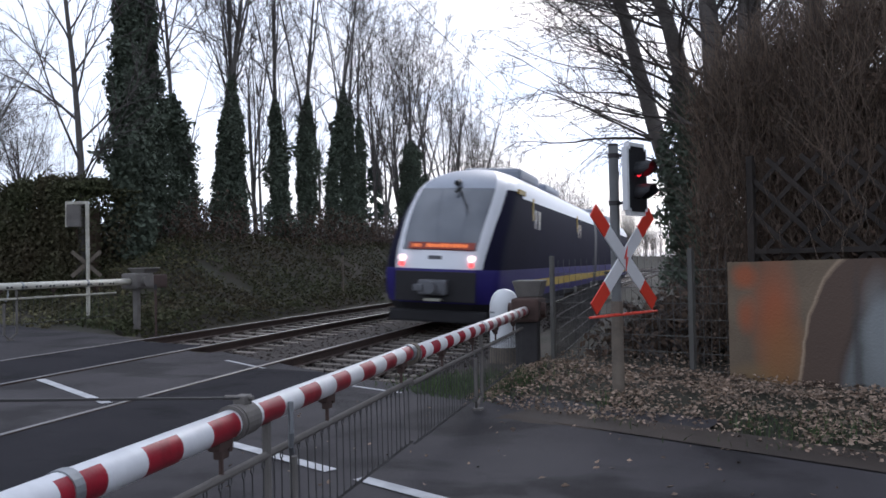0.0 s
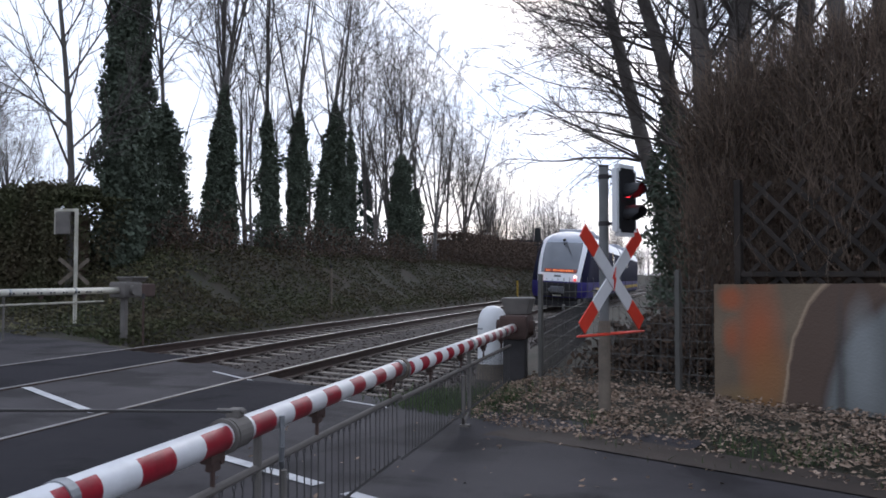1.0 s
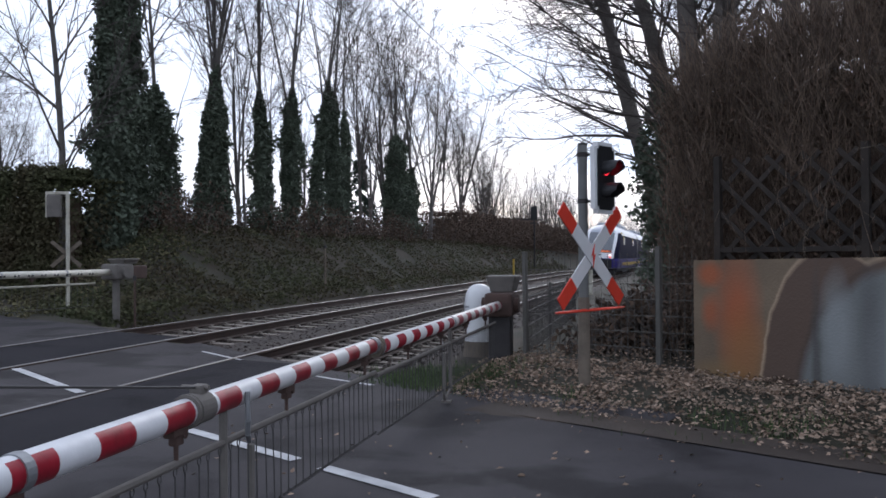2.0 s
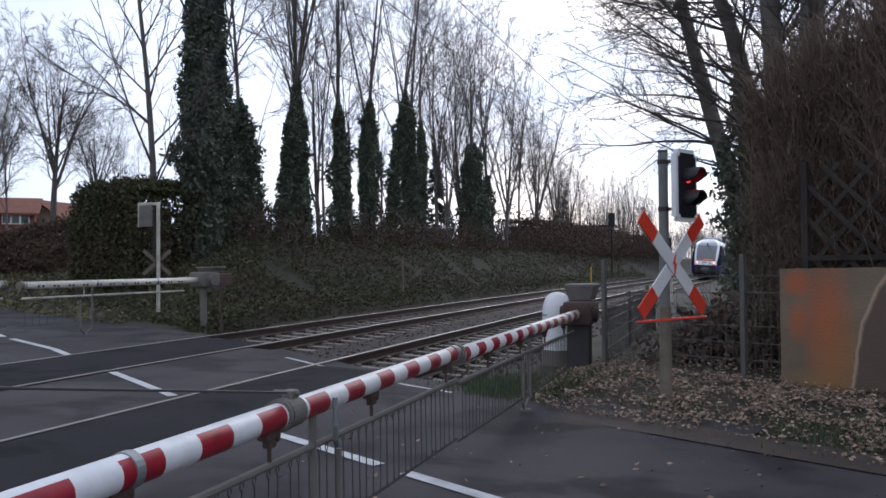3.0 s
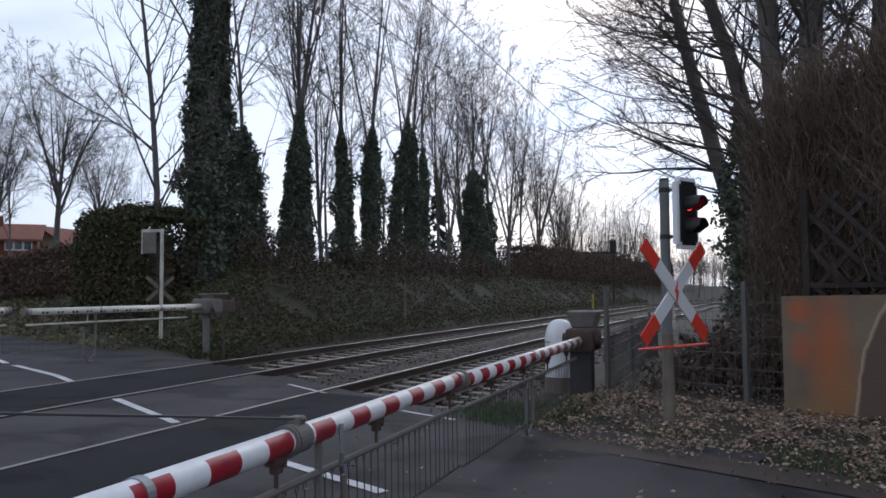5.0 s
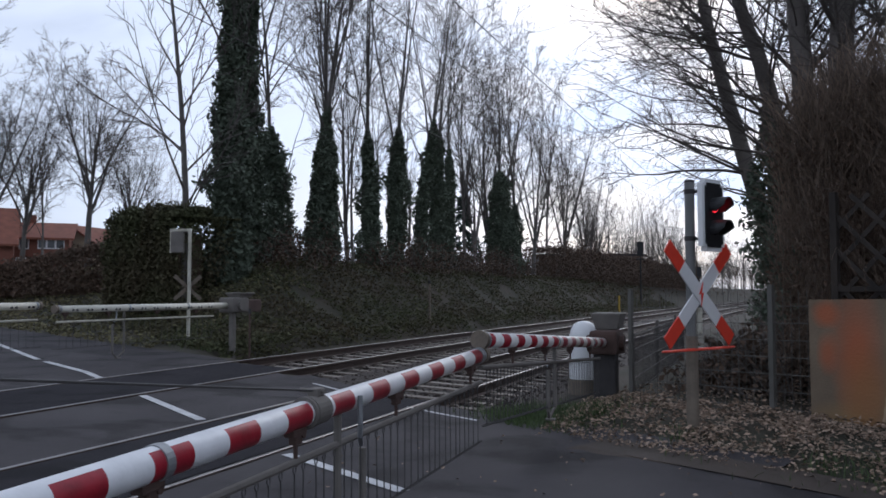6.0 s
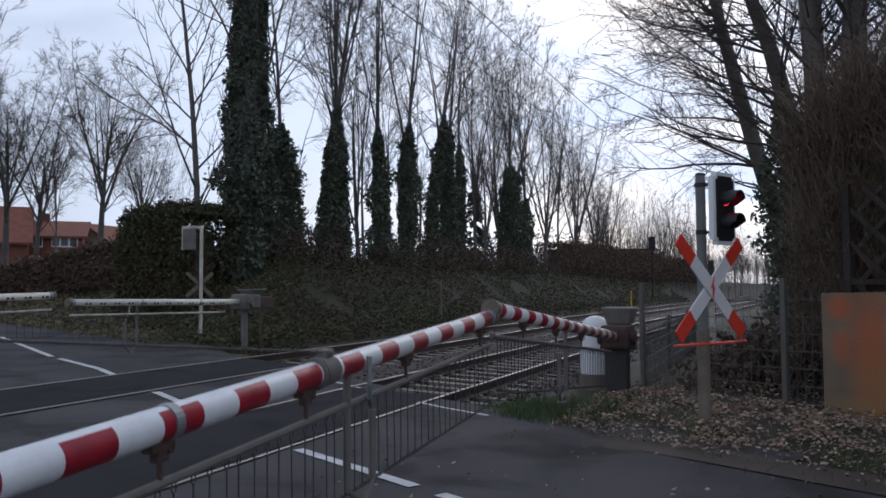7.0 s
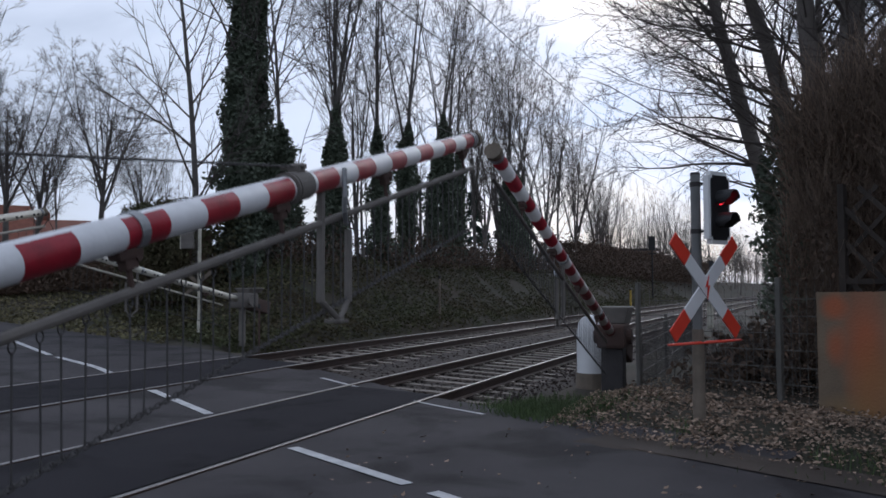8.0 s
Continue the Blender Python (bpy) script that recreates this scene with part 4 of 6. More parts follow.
def graffiti_material():
    m = material("graffiti_concrete", (0.215, 0.162, 0.108), 0.9, color2=(0.115, 0.085, 0.058), scale=1.5, fine=35, bump=0.6)
    nt = m.node_tree
    p = nt.nodes["Principled BSDF"]
    base = p.inputs["Base Color"].links[0].from_socket
    tc = nt.nodes.new("ShaderNodeTexCoord")
    sep = nt.nodes.new("ShaderNodeSeparateXYZ")
    wob = nt.nodes.new("ShaderNodeTexNoise")
    wob.inputs["Scale"].default_value, wob.inputs["Detail"].default_value = 3.0, 6
    nt.links.new(tc.outputs["Object"], wob.inputs["Vector"])
    off = nt.nodes.new("ShaderNodeVectorMath")
    off.operation = "MULTIPLY_ADD"
    off.inputs[1].default_value = (0.10, 0.10, 0.10)
    nt.links.new(wob.outputs["Color"], off.inputs[0])
    nt.links.new(tc.outputs["Object"], off.inputs[2])
    nt.links.new(off.outputs[0], sep.inputs[0])

    def blob(cx, cz, rx, rz, soft, color, amount):
        nonlocal base
        dx = nt.nodes.new("ShaderNodeMath")
        dx.operation = "MULTIPLY_ADD"
        dx.inputs[1].default_value, dx.inputs[2].default_value = 1 / rx, -(cx + 0.05) / rx
        nt.links.new(sep.outputs[0], dx.inputs[0])
        dz = nt.nodes.new("ShaderNodeMath")
        dz.operation = "MULTIPLY_ADD"
        dz.inputs[1].default_value, dz.inputs[2].default_value = 1 / rz, -(cz + 0.05) / rz
        nt.links.new(sep.outputs[2], dz.inputs[0])
        cb = nt.nodes.new("ShaderNodeCombineXYZ")
        nt.links.new(dx.outputs[0], cb.inputs[0])
        nt.links.new(dz.outputs[0], cb.inputs[1])
        ln = nt.nodes.new("ShaderNodeVectorMath")
        ln.operation = "LENGTH"
        nt.links.new(cb.outputs[0], ln.inputs[0])
        mr = nt.nodes.new("ShaderNodeMapRange")
        mr.inputs["From Min"].default_value, mr.inputs["From Max"].default_value = 1 + soft, 1 - soft
        mr.inputs["To Max"].default_value = amount
        nt.links.new(ln.outputs["Value"], mr.inputs["Value"])
        mix = nt.nodes.new("ShaderNodeMix")
        mix.data_type = "RGBA"
        mix.inputs[7].default_value = (*color, 1)
        nt.links.new(mr.outputs[0], mix.inputs[0])
        nt.links.new(base, mix.inputs[6])
        base = mix.outputs[2]

    orange = (0.40, 0.10, 0.035)
    blob(0.54, 0.92, 0.2, 0.5, 0.7, orange, 0.75)
    blob(0.62, 0.40, 0.24, 0.45, 0.5, (0.28, 0.13, 0.045), 0.65)
    blob(0.20, 1.34, 0.13, 0.12, 0.5, orange, 0.75)
    blob(0.21, 0.90, 0.09, 0.17, 0.6, orange, 0.65)
    blob(0.34, 0.12, 0.30, 0.2, 0.5, (0.26, 0.15, 0.05), 0.5)
    # the painted arch: pale outline, dark band, grey field with streaks
    blob(1.55, 0.0, 0.76, 1.66, 0.012, (0.42, 0.31, 0.21), 0.8)
    blob(2.4, 0.0, 1.25, 1.60, 0.012, (0.42, 0.31, 0.21), 0.8)
    blob(1.56, 0.0, 0.742, 1.625, 0.02, (0.085, 0.055, 0.042), 0.92)
    blob(2.41, 0.0, 1.235, 1.57, 0.02, (0.085, 0.058, 0.045), 0.92)
    blob(2.35, -0.05, 1.12, 1.48, 0.04, (0.17, 0.18, 0.175), 0.9)
    blob(1.42, 0.55, 0.05, 0.7, 0.5, (0.07, 0.065, 0.06), 0.7)
    blob(1.62, 0.75, 0.14, 0.5, 0.5, (0.27, 0.285, 0.28), 0.7)
    blob(1.95, 0.5, 0.1, 0.8, 0.5, (0.08, 0.08, 0.08), 0.6)
    blob(2.6, 0.5, 0.6, 0.6, 0.4, (0.27, 0.28, 0.28), 0.6)
    blob(5.5, 0.6, 1.5, 0.7, 0.2, (0.25, 0.26, 0.28), 0.6)
    nt.links.new(base, p.inputs["Base Color"])
    return m


def build_lattice_fence():
    ang = math.degrees(math.atan2(WALL_DIR.y, WALL_DIR.x))
    f = thing("lattice_fence", "dark diagonal timber lattice fence above the wall", "fence", pose(WALL_A.x, WALL_A.y, 0, 0, 0, ang) @ pose(0.1, 0.42, 0))
    H0, H1, L = 0.9, 2.7, 8.4
    for i in range(6):
        part("lattice_post", boxed(i * 1.68 - 0.04, i * 1.68 + 0.04, -0.04, 0.04, -0.3, H1 + 0.05, 0.006), M["lattice"], f)
    for z in (1.62,):
        part("lattice_rail", boxed(0, L, -0.035, 0.035, z - 0.03, z + 0.03, 0.005), M["lattice"], f)
    h = H1 - H0
    for s in (-1, 1):
        x = -h
        while x < L:
            a0, a1 = max(0.0, x), min(L, x + h)
            if a1 - a0 > 0.1:
                zs = (H0 + (a0 - x), H0 + (a1 - x)) if s > 0 else (H1 - (a0 - x), H1 - (a1 - x))
                bm = bmesh.new()
                yy = 0.012 * s
                d = Vector((a1 - a0, 0, zs[1] - zs[0])).normalized()
                q = Vector((-d.z, 0, d.x)) * 0.028
                A, B = Vector((a0, yy, zs[0])), Vector((a1, yy, zs[1]))
                vs = [bm.verts.new(p + Vector((0, e, 0))) for e in (-0.006, 0.006) for p in (A - q, A + q, B + q, B - q)]
                bm.faces.new(vs[:4]), bm.faces.new(vs[4:][::-1])
                for k in range(4):
                    bm.faces.new((vs[k], vs[k + 4], vs[(k + 1) % 4 + 4], vs[(k + 1) % 4]))
                part("lattice_slat", bm, M["lattice"], f)
            x += 0.40


def build_mesh_fence(name, a, b, height, posts, label, zlift=0.0, vgap=0.05, mat="wire"):
    a, b = Vector(a), Vector(b)
    L = (b - a).length
    ang = math.degrees(math.atan2(b.y - a.y, b.x - a.x))
    f = thing(name, label, "fence", pose(a.x, a.y, 0, 0, 0, ang))
    gz = lambda x: surf(*(a + (b - a) * x / L)) + zlift
    for x in posts:
        g = gz(x)
        part("fence_post", boxed(x - 0.03, x + 0.03, -0.025, 0.025, g - 0.3, g + height + 0.06, 0.006), M["fence_wire"], f)
    g0, g1 = gz(0), gz(L)
    z = 0.03
    while z <= height:
        for yy in (-0.03, -0.042):
            part("horizontal_wire", rodded((0, yy, g0 + z), (L, yy, g1 + z), 0.0045, 0.0045, 5), M[mat], f)
        z += 0.2
    shared = None
    x = 0.02
    while x < L:
        m = pose(x, -0.036, g0 + (g1 - g0) * x / L)
        if shared is None:
            ob = part("vertical_wire", rodded((0, 0, 0), (0, 0, height), 0.0035, 0.0035, 4), M[mat], f, m=m)
            shared = ob.data
        else:
            place(new("vertical_wire", shared), f, m)
        x += vgap


build_train()
build_barriers()
build_drive_cabinet()
build_crossing_signal()
build_far_signal()
build_wall()
build_lattice_fence()
FENCE_END = WALL_A - WALL_DIR * 2.65
build_mesh_fence("mesh_fence", WALL_A - WALL_DIR * 0.02, FENCE_END, 1.42, (0.45, 2.6), "dark double-wire mesh fence panel between wall and barrier", vgap=0.1, mat="fence_wire")
build_mesh_fence("line_fence", FENCE_END + Vector((0.0, 0.15)), (4.45, 18.5), 0.85, (0.1, 2.6, 5.1, 6.2), "low grey wire mesh fence along the railway", vgap=0.07, mat="wire")
# ---- trees and plants ----
class Tubes:
    """Gathers tapering tubes into one mesh."""

    def __init__(self):
        self.kinds = {}

    def add(self, pts, radii, sides):
        self.kinds.setdefault((len(pts), sides), []).append((pts, radii))

    def mesh(self, name, mat, parent, label="", smooth=True):
        vs, fs, base = [], [], 0
        for (n, sides), items in self.kinds.items():
            P = np.array([p for p, _ in items], float)
            R = np.array([r for _, r in items], float)
            D = np.empty_like(P)
            D[:, 1:-1] = P[:, 2:] - P[:, :-2]
            D[:, 0], D[:, -1] = P[:, 1] - P[:, 0], P[:, -1] - P[:, -2]
            D /= np.linalg.norm(D, axis=2, keepdims=True) + 1e-9
            ref = np.where(np.abs(D[..., 1:2]) < 0.9, np.array((0.31, 0.95, 0.05)), np.array((1.0, 0, 0)))
            A = np.cross(D, ref)
            A /= np.linalg.norm(A, axis=2, keepdims=True) + 1e-9
            B = np.cross(D, A)
            t = 2 * np.pi * np.arange(sides) / sides
            V = P[:, :, None] + R[:, :, None, None] * (np.cos(t)[:, None] * A[:, :, None] + np.sin(t)[:, None] * B[:, :, None])
            vs.append(V.reshape(-1, 3))
            i, k = np.meshgrid(np.arange(n - 1), np.arange(sides), indexing="ij")
            q = np.stack([i * sides + k, i * sides + (k + 1) % sides, (i + 1) * sides + (k + 1) % sides, (i + 1) * sides + k], -1).reshape(-1, 4)
            fs.append((q[None] + (base + np.arange(len(items)) * n * sides)[:, None, None]).reshape(-1, 4))
            base += len(items) * n * sides
        return fast(name, np.concatenate(vs), fs, mat, parent, label, None, smooth)


def wander(rng, p, d, length, n, wob, up):
    pts = [np.array(p, float)]
    d = np.array(d, float) / np.linalg.norm(d)
    for _ in range(n):
        d = d + rng.normal(0, wob, 3) + np.array((0, 0, up))
        d /= np.linalg.norm(d)
        pts.append(pts[-1] + d * length / n)
    return pts


def side_way(rng, d, angle):
    a = np.cross(d, rng.normal(0, 1, 3))
    a /= np.linalg.norm(a) + 1e-9
    return d * math.cos(angle) + a * math.sin(angle)


def leaf_cloud(name, pts, size, mat, parent=None, label="", seed=0, flat=0.0, m=None):
    """Small folded leaves at the given points."""
    rng = np.random.default_rng(seed)
    pts = np.asarray(pts, float)
    n = len(pts)
    a = rng.normal(0, 1, (n, 3))
    a[:, 2] *= 1 - flat
    a /= np.linalg.norm(a, axis=1)[:, None]
    b = np.cross(a, rng.normal(0, 1, (n, 3)) * (1, 1, 1 - flat) + np.array((0, 0, 1e-3)))
    if flat:
        b[:, 2] *= 1 - flat
    b /= np.linalg.norm(b, axis=1)[:, None] + 1e-9
    s = size * rng.uniform(0.6, 1.4, (n, 1))
    nor = np.cross(a, b)
    v = np.stack([pts - a * s, pts + b * s * 0.55 + nor * s * 0.25, pts + a * s, pts - b * s * 0.55 + nor * s * 0.25], 1).reshape(-1, 3)
    k = np.arange(0, 4 * n, 4)[:, None]
    f = np.stack([k + (0, 1, 2), k + (0, 2, 3)], 1).reshape(-1, 3)
    return fast(name, v, [f], M[mat], parent, label, m)


def fan_tree(name, label, H, r0, seed, fork=0.3, leaders=3, fan=0.24, subs=13, twigs=7, fine=3, up=0.05, lean=(0, 0), bark="bark", low=0.25, group="bare trees along the line", wide=1.0):
    """A leafless tree whose stem forks into rising leaders that fan out. Returns it with the stem's points."""
    rng = np.random.default_rng(seed)
    t = thing(name, label, "tree", group=group)
    trunk, crown = Tubes(), Tubes()
    n = 12
    main = wander(rng, (0, 0, -0.3), (lean[0], lean[1], 1), H * (0.97 if leaders == 1 else min(0.97, fork + 0.45)), n, 0.03, 0.006)
    rm = [r0 * (1.25 if i == 0 else 0.82) * (1 - 0.93 * i / n) ** 1.1 for i in range(n + 1)]
    trunk.add(main, rm, 10)
    stems = [(main, rm, low)]
    turn = rng.uniform(0, 6.28)
    for k in range(leaders if leaders > 1 else 0):
        i = min(n - 3, max(1, int(round(n * fork / min(0.97, fork + 0.45) * rng.uniform(0.75, 1.35)))))
        a = turn + 2 * math.pi * k / leaders + rng.uniform(-0.5, 0.5)
        tilt = fan * rng.uniform(0.55, 1.25)
        L = H * rng.uniform(0.88, 1.04) - main[i][2]
        pts = wander(rng, main[i], (lean[0] + tilt * 1.35 * math.cos(a), lean[1] + tilt * 1.35 * math.sin(a), 1), L, n, 0.04, 0.02)
        r = rm[i] * rng.uniform(0.42, 0.65)
        rs = [max(0.011, r * (1 - q / (n + 0.5)) ** 1.0) for q in range(n + 1)]
        trunk.add(pts, rs, 7)
        stems.append((pts, rs, 0.08))
    for pts, rs, lo in stems:
        for k in range(subs):
            f = lo + (0.99 - lo) * (k + rng.random()) / subs
            g = min(n - 0.01, f * n)
            j = int(g)
            p = pts[j] + (pts[j + 1] - pts[j]) * (g - j)
            d = pts[j + 1] - pts[j]
            d /= np.linalg.norm(d)
            L = H * (0.07 + 0.24 * (1 - f)) * rng.uniform(0.6, 1.25) * wide
            r = min(0.045, max(0.011, rs[j] * rng.uniform(0.3, 0.5)))
            lp = wander(rng, p, side_way(rng, d, rng.uniform(0.5, 0.95)), L, 7, 0.09, up)
            crown.add(lp, [r * (1 - q / 8.5) for q in range(8)], 4)
            for m in range(twigs):
                g2 = (0.15 + 0.85 * (m + rng.random()) / twigs) * 6.99
                j2 = int(g2)
                d2 = lp[j2 + 1] - lp[j2]
                d2 /= np.linalg.norm(d2)
                L2 = max(0.5, L * rng.uniform(0.25, 0.5) * (1.15 - g2 / 10))
                bp = wander(rng, lp[j2] + (lp[j2 + 1] - lp[j2]) * (g2 - j2), side_way(rng, d2, rng.uniform(0.4, 0.8)), L2, 4, 0.12, up)
                r2 = max(0.0085, r * 0.42)
                crown.add(bp, [r2, r2 * 0.85, r2 * 0.7, r2 * 0.55, r2 * 0.35], 3)
                for q in range(fine):
                    g3 = rng.uniform(0.2, 0.95) * 3.99
                    j3 = int(g3)
                    d3 = bp[j3 + 1] - bp[j3]
                    d3 /= np.linalg.norm(d3)
                    crown.add(wander(rng, bp[j3] + (bp[j3 + 1] - bp[j3]) * (g3 - j3), side_way(rng, d3, rng.uniform(0.35, 0.8)), L2 * rng.uniform(0.35, 0.65), 2, 0.14, up), [0.0075, 0.006, 0.003], 3)
    trunk.mesh("trunk", M[bark], t)
    crown.mesh("crown", M["twig"], t, "fine leafless branches")
    return t, stems


def ivy_on(tree, spine, profile, count, seed, size=0.075, ragged=0.3):
    """An uneven coat of ivy round a stem; profile gives radius by height. Old stems inside keep it opaque."""
    rng = np.random.default_rng(seed)
    P = np.array(spine[0])
    hs, rads = np.array([q[0] for q in profile], float), np.array([q[1] for q in profile], float)
    # more leaves where the coat is wide
    grid = np.linspace(hs[0], hs[-1], 400)
    wgt = np.cumsum(np.interp(grid, hs, rads) + 0.08)
    h = np.interp(rng.random(count) * wgt[-1], wgt, grid)

    def axis(h):
        return np.stack([np.interp(h, P[:, 2], P[:, k]) for k in range(2)] + [h], -1)

    def coat(a, h):
        R = np.interp(h, hs, rads)
        R = R * (1 + ragged * 0.3 * np.sin(2.1 * h + seed) * np.sin(0.9 * h + 2 * seed))
        return R * (0.9 + ragged * (0.5 * np.sin(2 * a + 1.3 * h + seed) * np.sin(1.9 * h + a + 2 * seed) + 0.35 * np.sin(3 * a - 2.7 * h + seed)))

    a = rng.uniform(0, 2 * math.pi, count)
    lift = np.zeros(count)
    for _ in range(34):
        lh, la, lr = rng.uniform(hs[0], hs[-1]), rng.uniform(0, 6.28), rng.uniform(0.08, 0.55)
        lift += lr * np.exp(-((h - lh) / 0.22) ** 2) * np.maximum(0, np.cos(a - la)) ** 3
    R = coat(a, h) * (0.62 + 0.46 * rng.random(count)) + lift * np.minimum(1, np.interp(h, hs, rads) * 2) * rng.random(count)
    out = axis(h) + np.stack([np.cos(a) * R, np.sin(a) * R, rng.normal(0, 0.06, count)], 1)
    ivy = leaf_cloud("ivy", out, size, "ivy", tree, "dense dark ivy round the stem", seed)
    nh, na = 40, 16
    hh, aa = np.meshgrid(np.linspace(hs[0], hs[-1], nh), np.linspace(0, 2 * math.pi, na, endpoint=False), indexing="ij")
    rr = coat(aa, hh) * 0.52
    core = axis(hh) + np.stack([np.cos(aa) * rr, np.sin(aa) * rr, np.zeros_like(hh)], -1)
    i, k = np.meshgrid(np.arange(nh - 1), np.arange(na), indexing="ij")
    q = np.stack([i * na + k, i * na + (k + 1) % na, (i + 1) * na + (k + 1) % na, (i + 1) * na + k], -1).reshape(-1, 4)
    fast("ivy_wood", core.reshape(-1, 3), [q], M["ivy"], ivy, smooth=True)
    return ivy


def conifer(name, x, y, H, R, seed):
    t = thing(name, "small dark conifer among bare trees", "tree", pose(x, y, surf(x, y)))
    rng = np.random.default_rng(seed)
    tb = Tubes()
    tb.add([np.array((0, 0, -0.2)), np.array((0, 0, H))], [0.12, 0.01], 8)
    tb.mesh("trunk", M["bark"], t)
    pts = []
    for i in range(150):
        h = H * (0.08 + 0.92 * rng.random())
        a = rng.uniform(0, 6.28)
        L = R * (1.03 - h / H) * rng.uniform(0.7, 1.1)
        for q in range(34):
            g = rng.random() ** 0.6
            pts.append((math.cos(a) * L * g + rng.normal(0, 0.05), math.sin(a) * L * g + rng.normal(0, 0.05), h - 0.35 * L * g + rng.normal(0, 0.05)))
    leaf_cloud("crown", pts, 0.10, "conifer", t, seed=seed)


def row_y(u):
    """Place along the row of trees, from a bearing off the middle of a view that faces 22.7 degrees left."""
    return 0.5 + 14.9 / math.tan(radians(22.7 - math.degrees(math.atan((u - 784) / 1435))))


def build_row_trees():
    specs = [
        dict(H=17.5, r0=0.17, fork=0.32, leaders=3, fan=0.17, subs=12, twigs=7, fine=4),
        dict(H=17, r0=0.16, fork=0.12, leaders=4, fan=0.18, subs=11, twigs=7, fine=4),
        dict(H=17.5, r0=0.15, fork=0.45, leaders=2, fan=0.14, subs=13, twigs=6, low=0.3),
        dict(H=17, r0=0.22, fork=0.2, leaders=6, fan=0.3, subs=12, twigs=8, fine=4),
        dict(H=14, r0=0.3, fork=0.34, leaders=8, fan=0.36, subs=13, twigs=9, fine=5, up=0.02, low=0.3),
        dict(H=16, r0=0.17, fork=0.2, leaders=4, fan=0.2, subs=9, twigs=5, fine=2),
    ]
    names = ["tall bare deciduous tree with upright branches", "bare tree of several stems fanning upwards", "slim bare tree forking high up", "bare tree with a wide fan of rising limbs", "broad bare tree with a spreading crown", "distant bare tree with upright branches"]
    kinds = [fan_tree("bare_tree", names[i], seed=20 + i, **sp) for i, sp in enumerate(specs)]
    first = set()

    def put(kind, x, y, scale, turn):
        z = surf(x, y) - 0.1
        m = pose(x, y, z, 0, 0, turn) @ Matrix.Diagonal((scale, scale, scale, 1))
        if kind not in first:
            first.add(kind)
            kinds[kind][0].matrix_basis = m
            return kinds[kind][0]
        return copy_thing(kinds[kind][0], m)

    rng = random.Random(7)
    for k, x, u, s, turn in ((2, -10.5, 528, 0.9, 80), (1, -11, 655, 0.9, 200), (2, -9.2, 667, 0.62, 10), (0, -10, 862, 0.95, 20), (1, -9.2, 880, 0.95, 70), (3, -10.5, 905, 0.95, 120), (3, -9, 985, 1.0, 250), (3, -9, 1040, 1.04, 310), (0, -10, 1010, 1.0, 140), (3, -11, 1075, 1.0, 220), (1, -14, 760, 0.9, 33), (0, -15, 700, 0.85, 260), (3, -9.5, 1098, 0.78, 45)):
        put(k, x, row_y(u) * (14.9 - (x + 9)) / 14.9, s, turn)
    for i in range(24):
        y = 105 + 8 * i
        put(5, rng.uniform(-15, -6) + bend(y) * 0.85, y + rng.uniform(-4, 4), rng.uniform(0.72, 0.95), rng.uniform(0, 360))
    for i in range(40):
        y = rng.uniform(95, 190)
        put(5, 5.96 - y * rng.uniform(0.085, 0.21), y, rng.uniform(0.8, 1.05), rng.uniform(0, 360))
    for i in range(26):
        y = rng.uniform(125, 240)
        put(5, bend(y) - rng.uniform(5, 14), y, rng.uniform(0.55, 0.85), rng.uniform(0, 360))
    for i in range(14):
        y = 62 + 13 * i
        put(5, bend(y) + rng.uniform(7.5, 15), y, rng.uniform(0.4, 0.66), rng.uniform(0, 360))
    return put


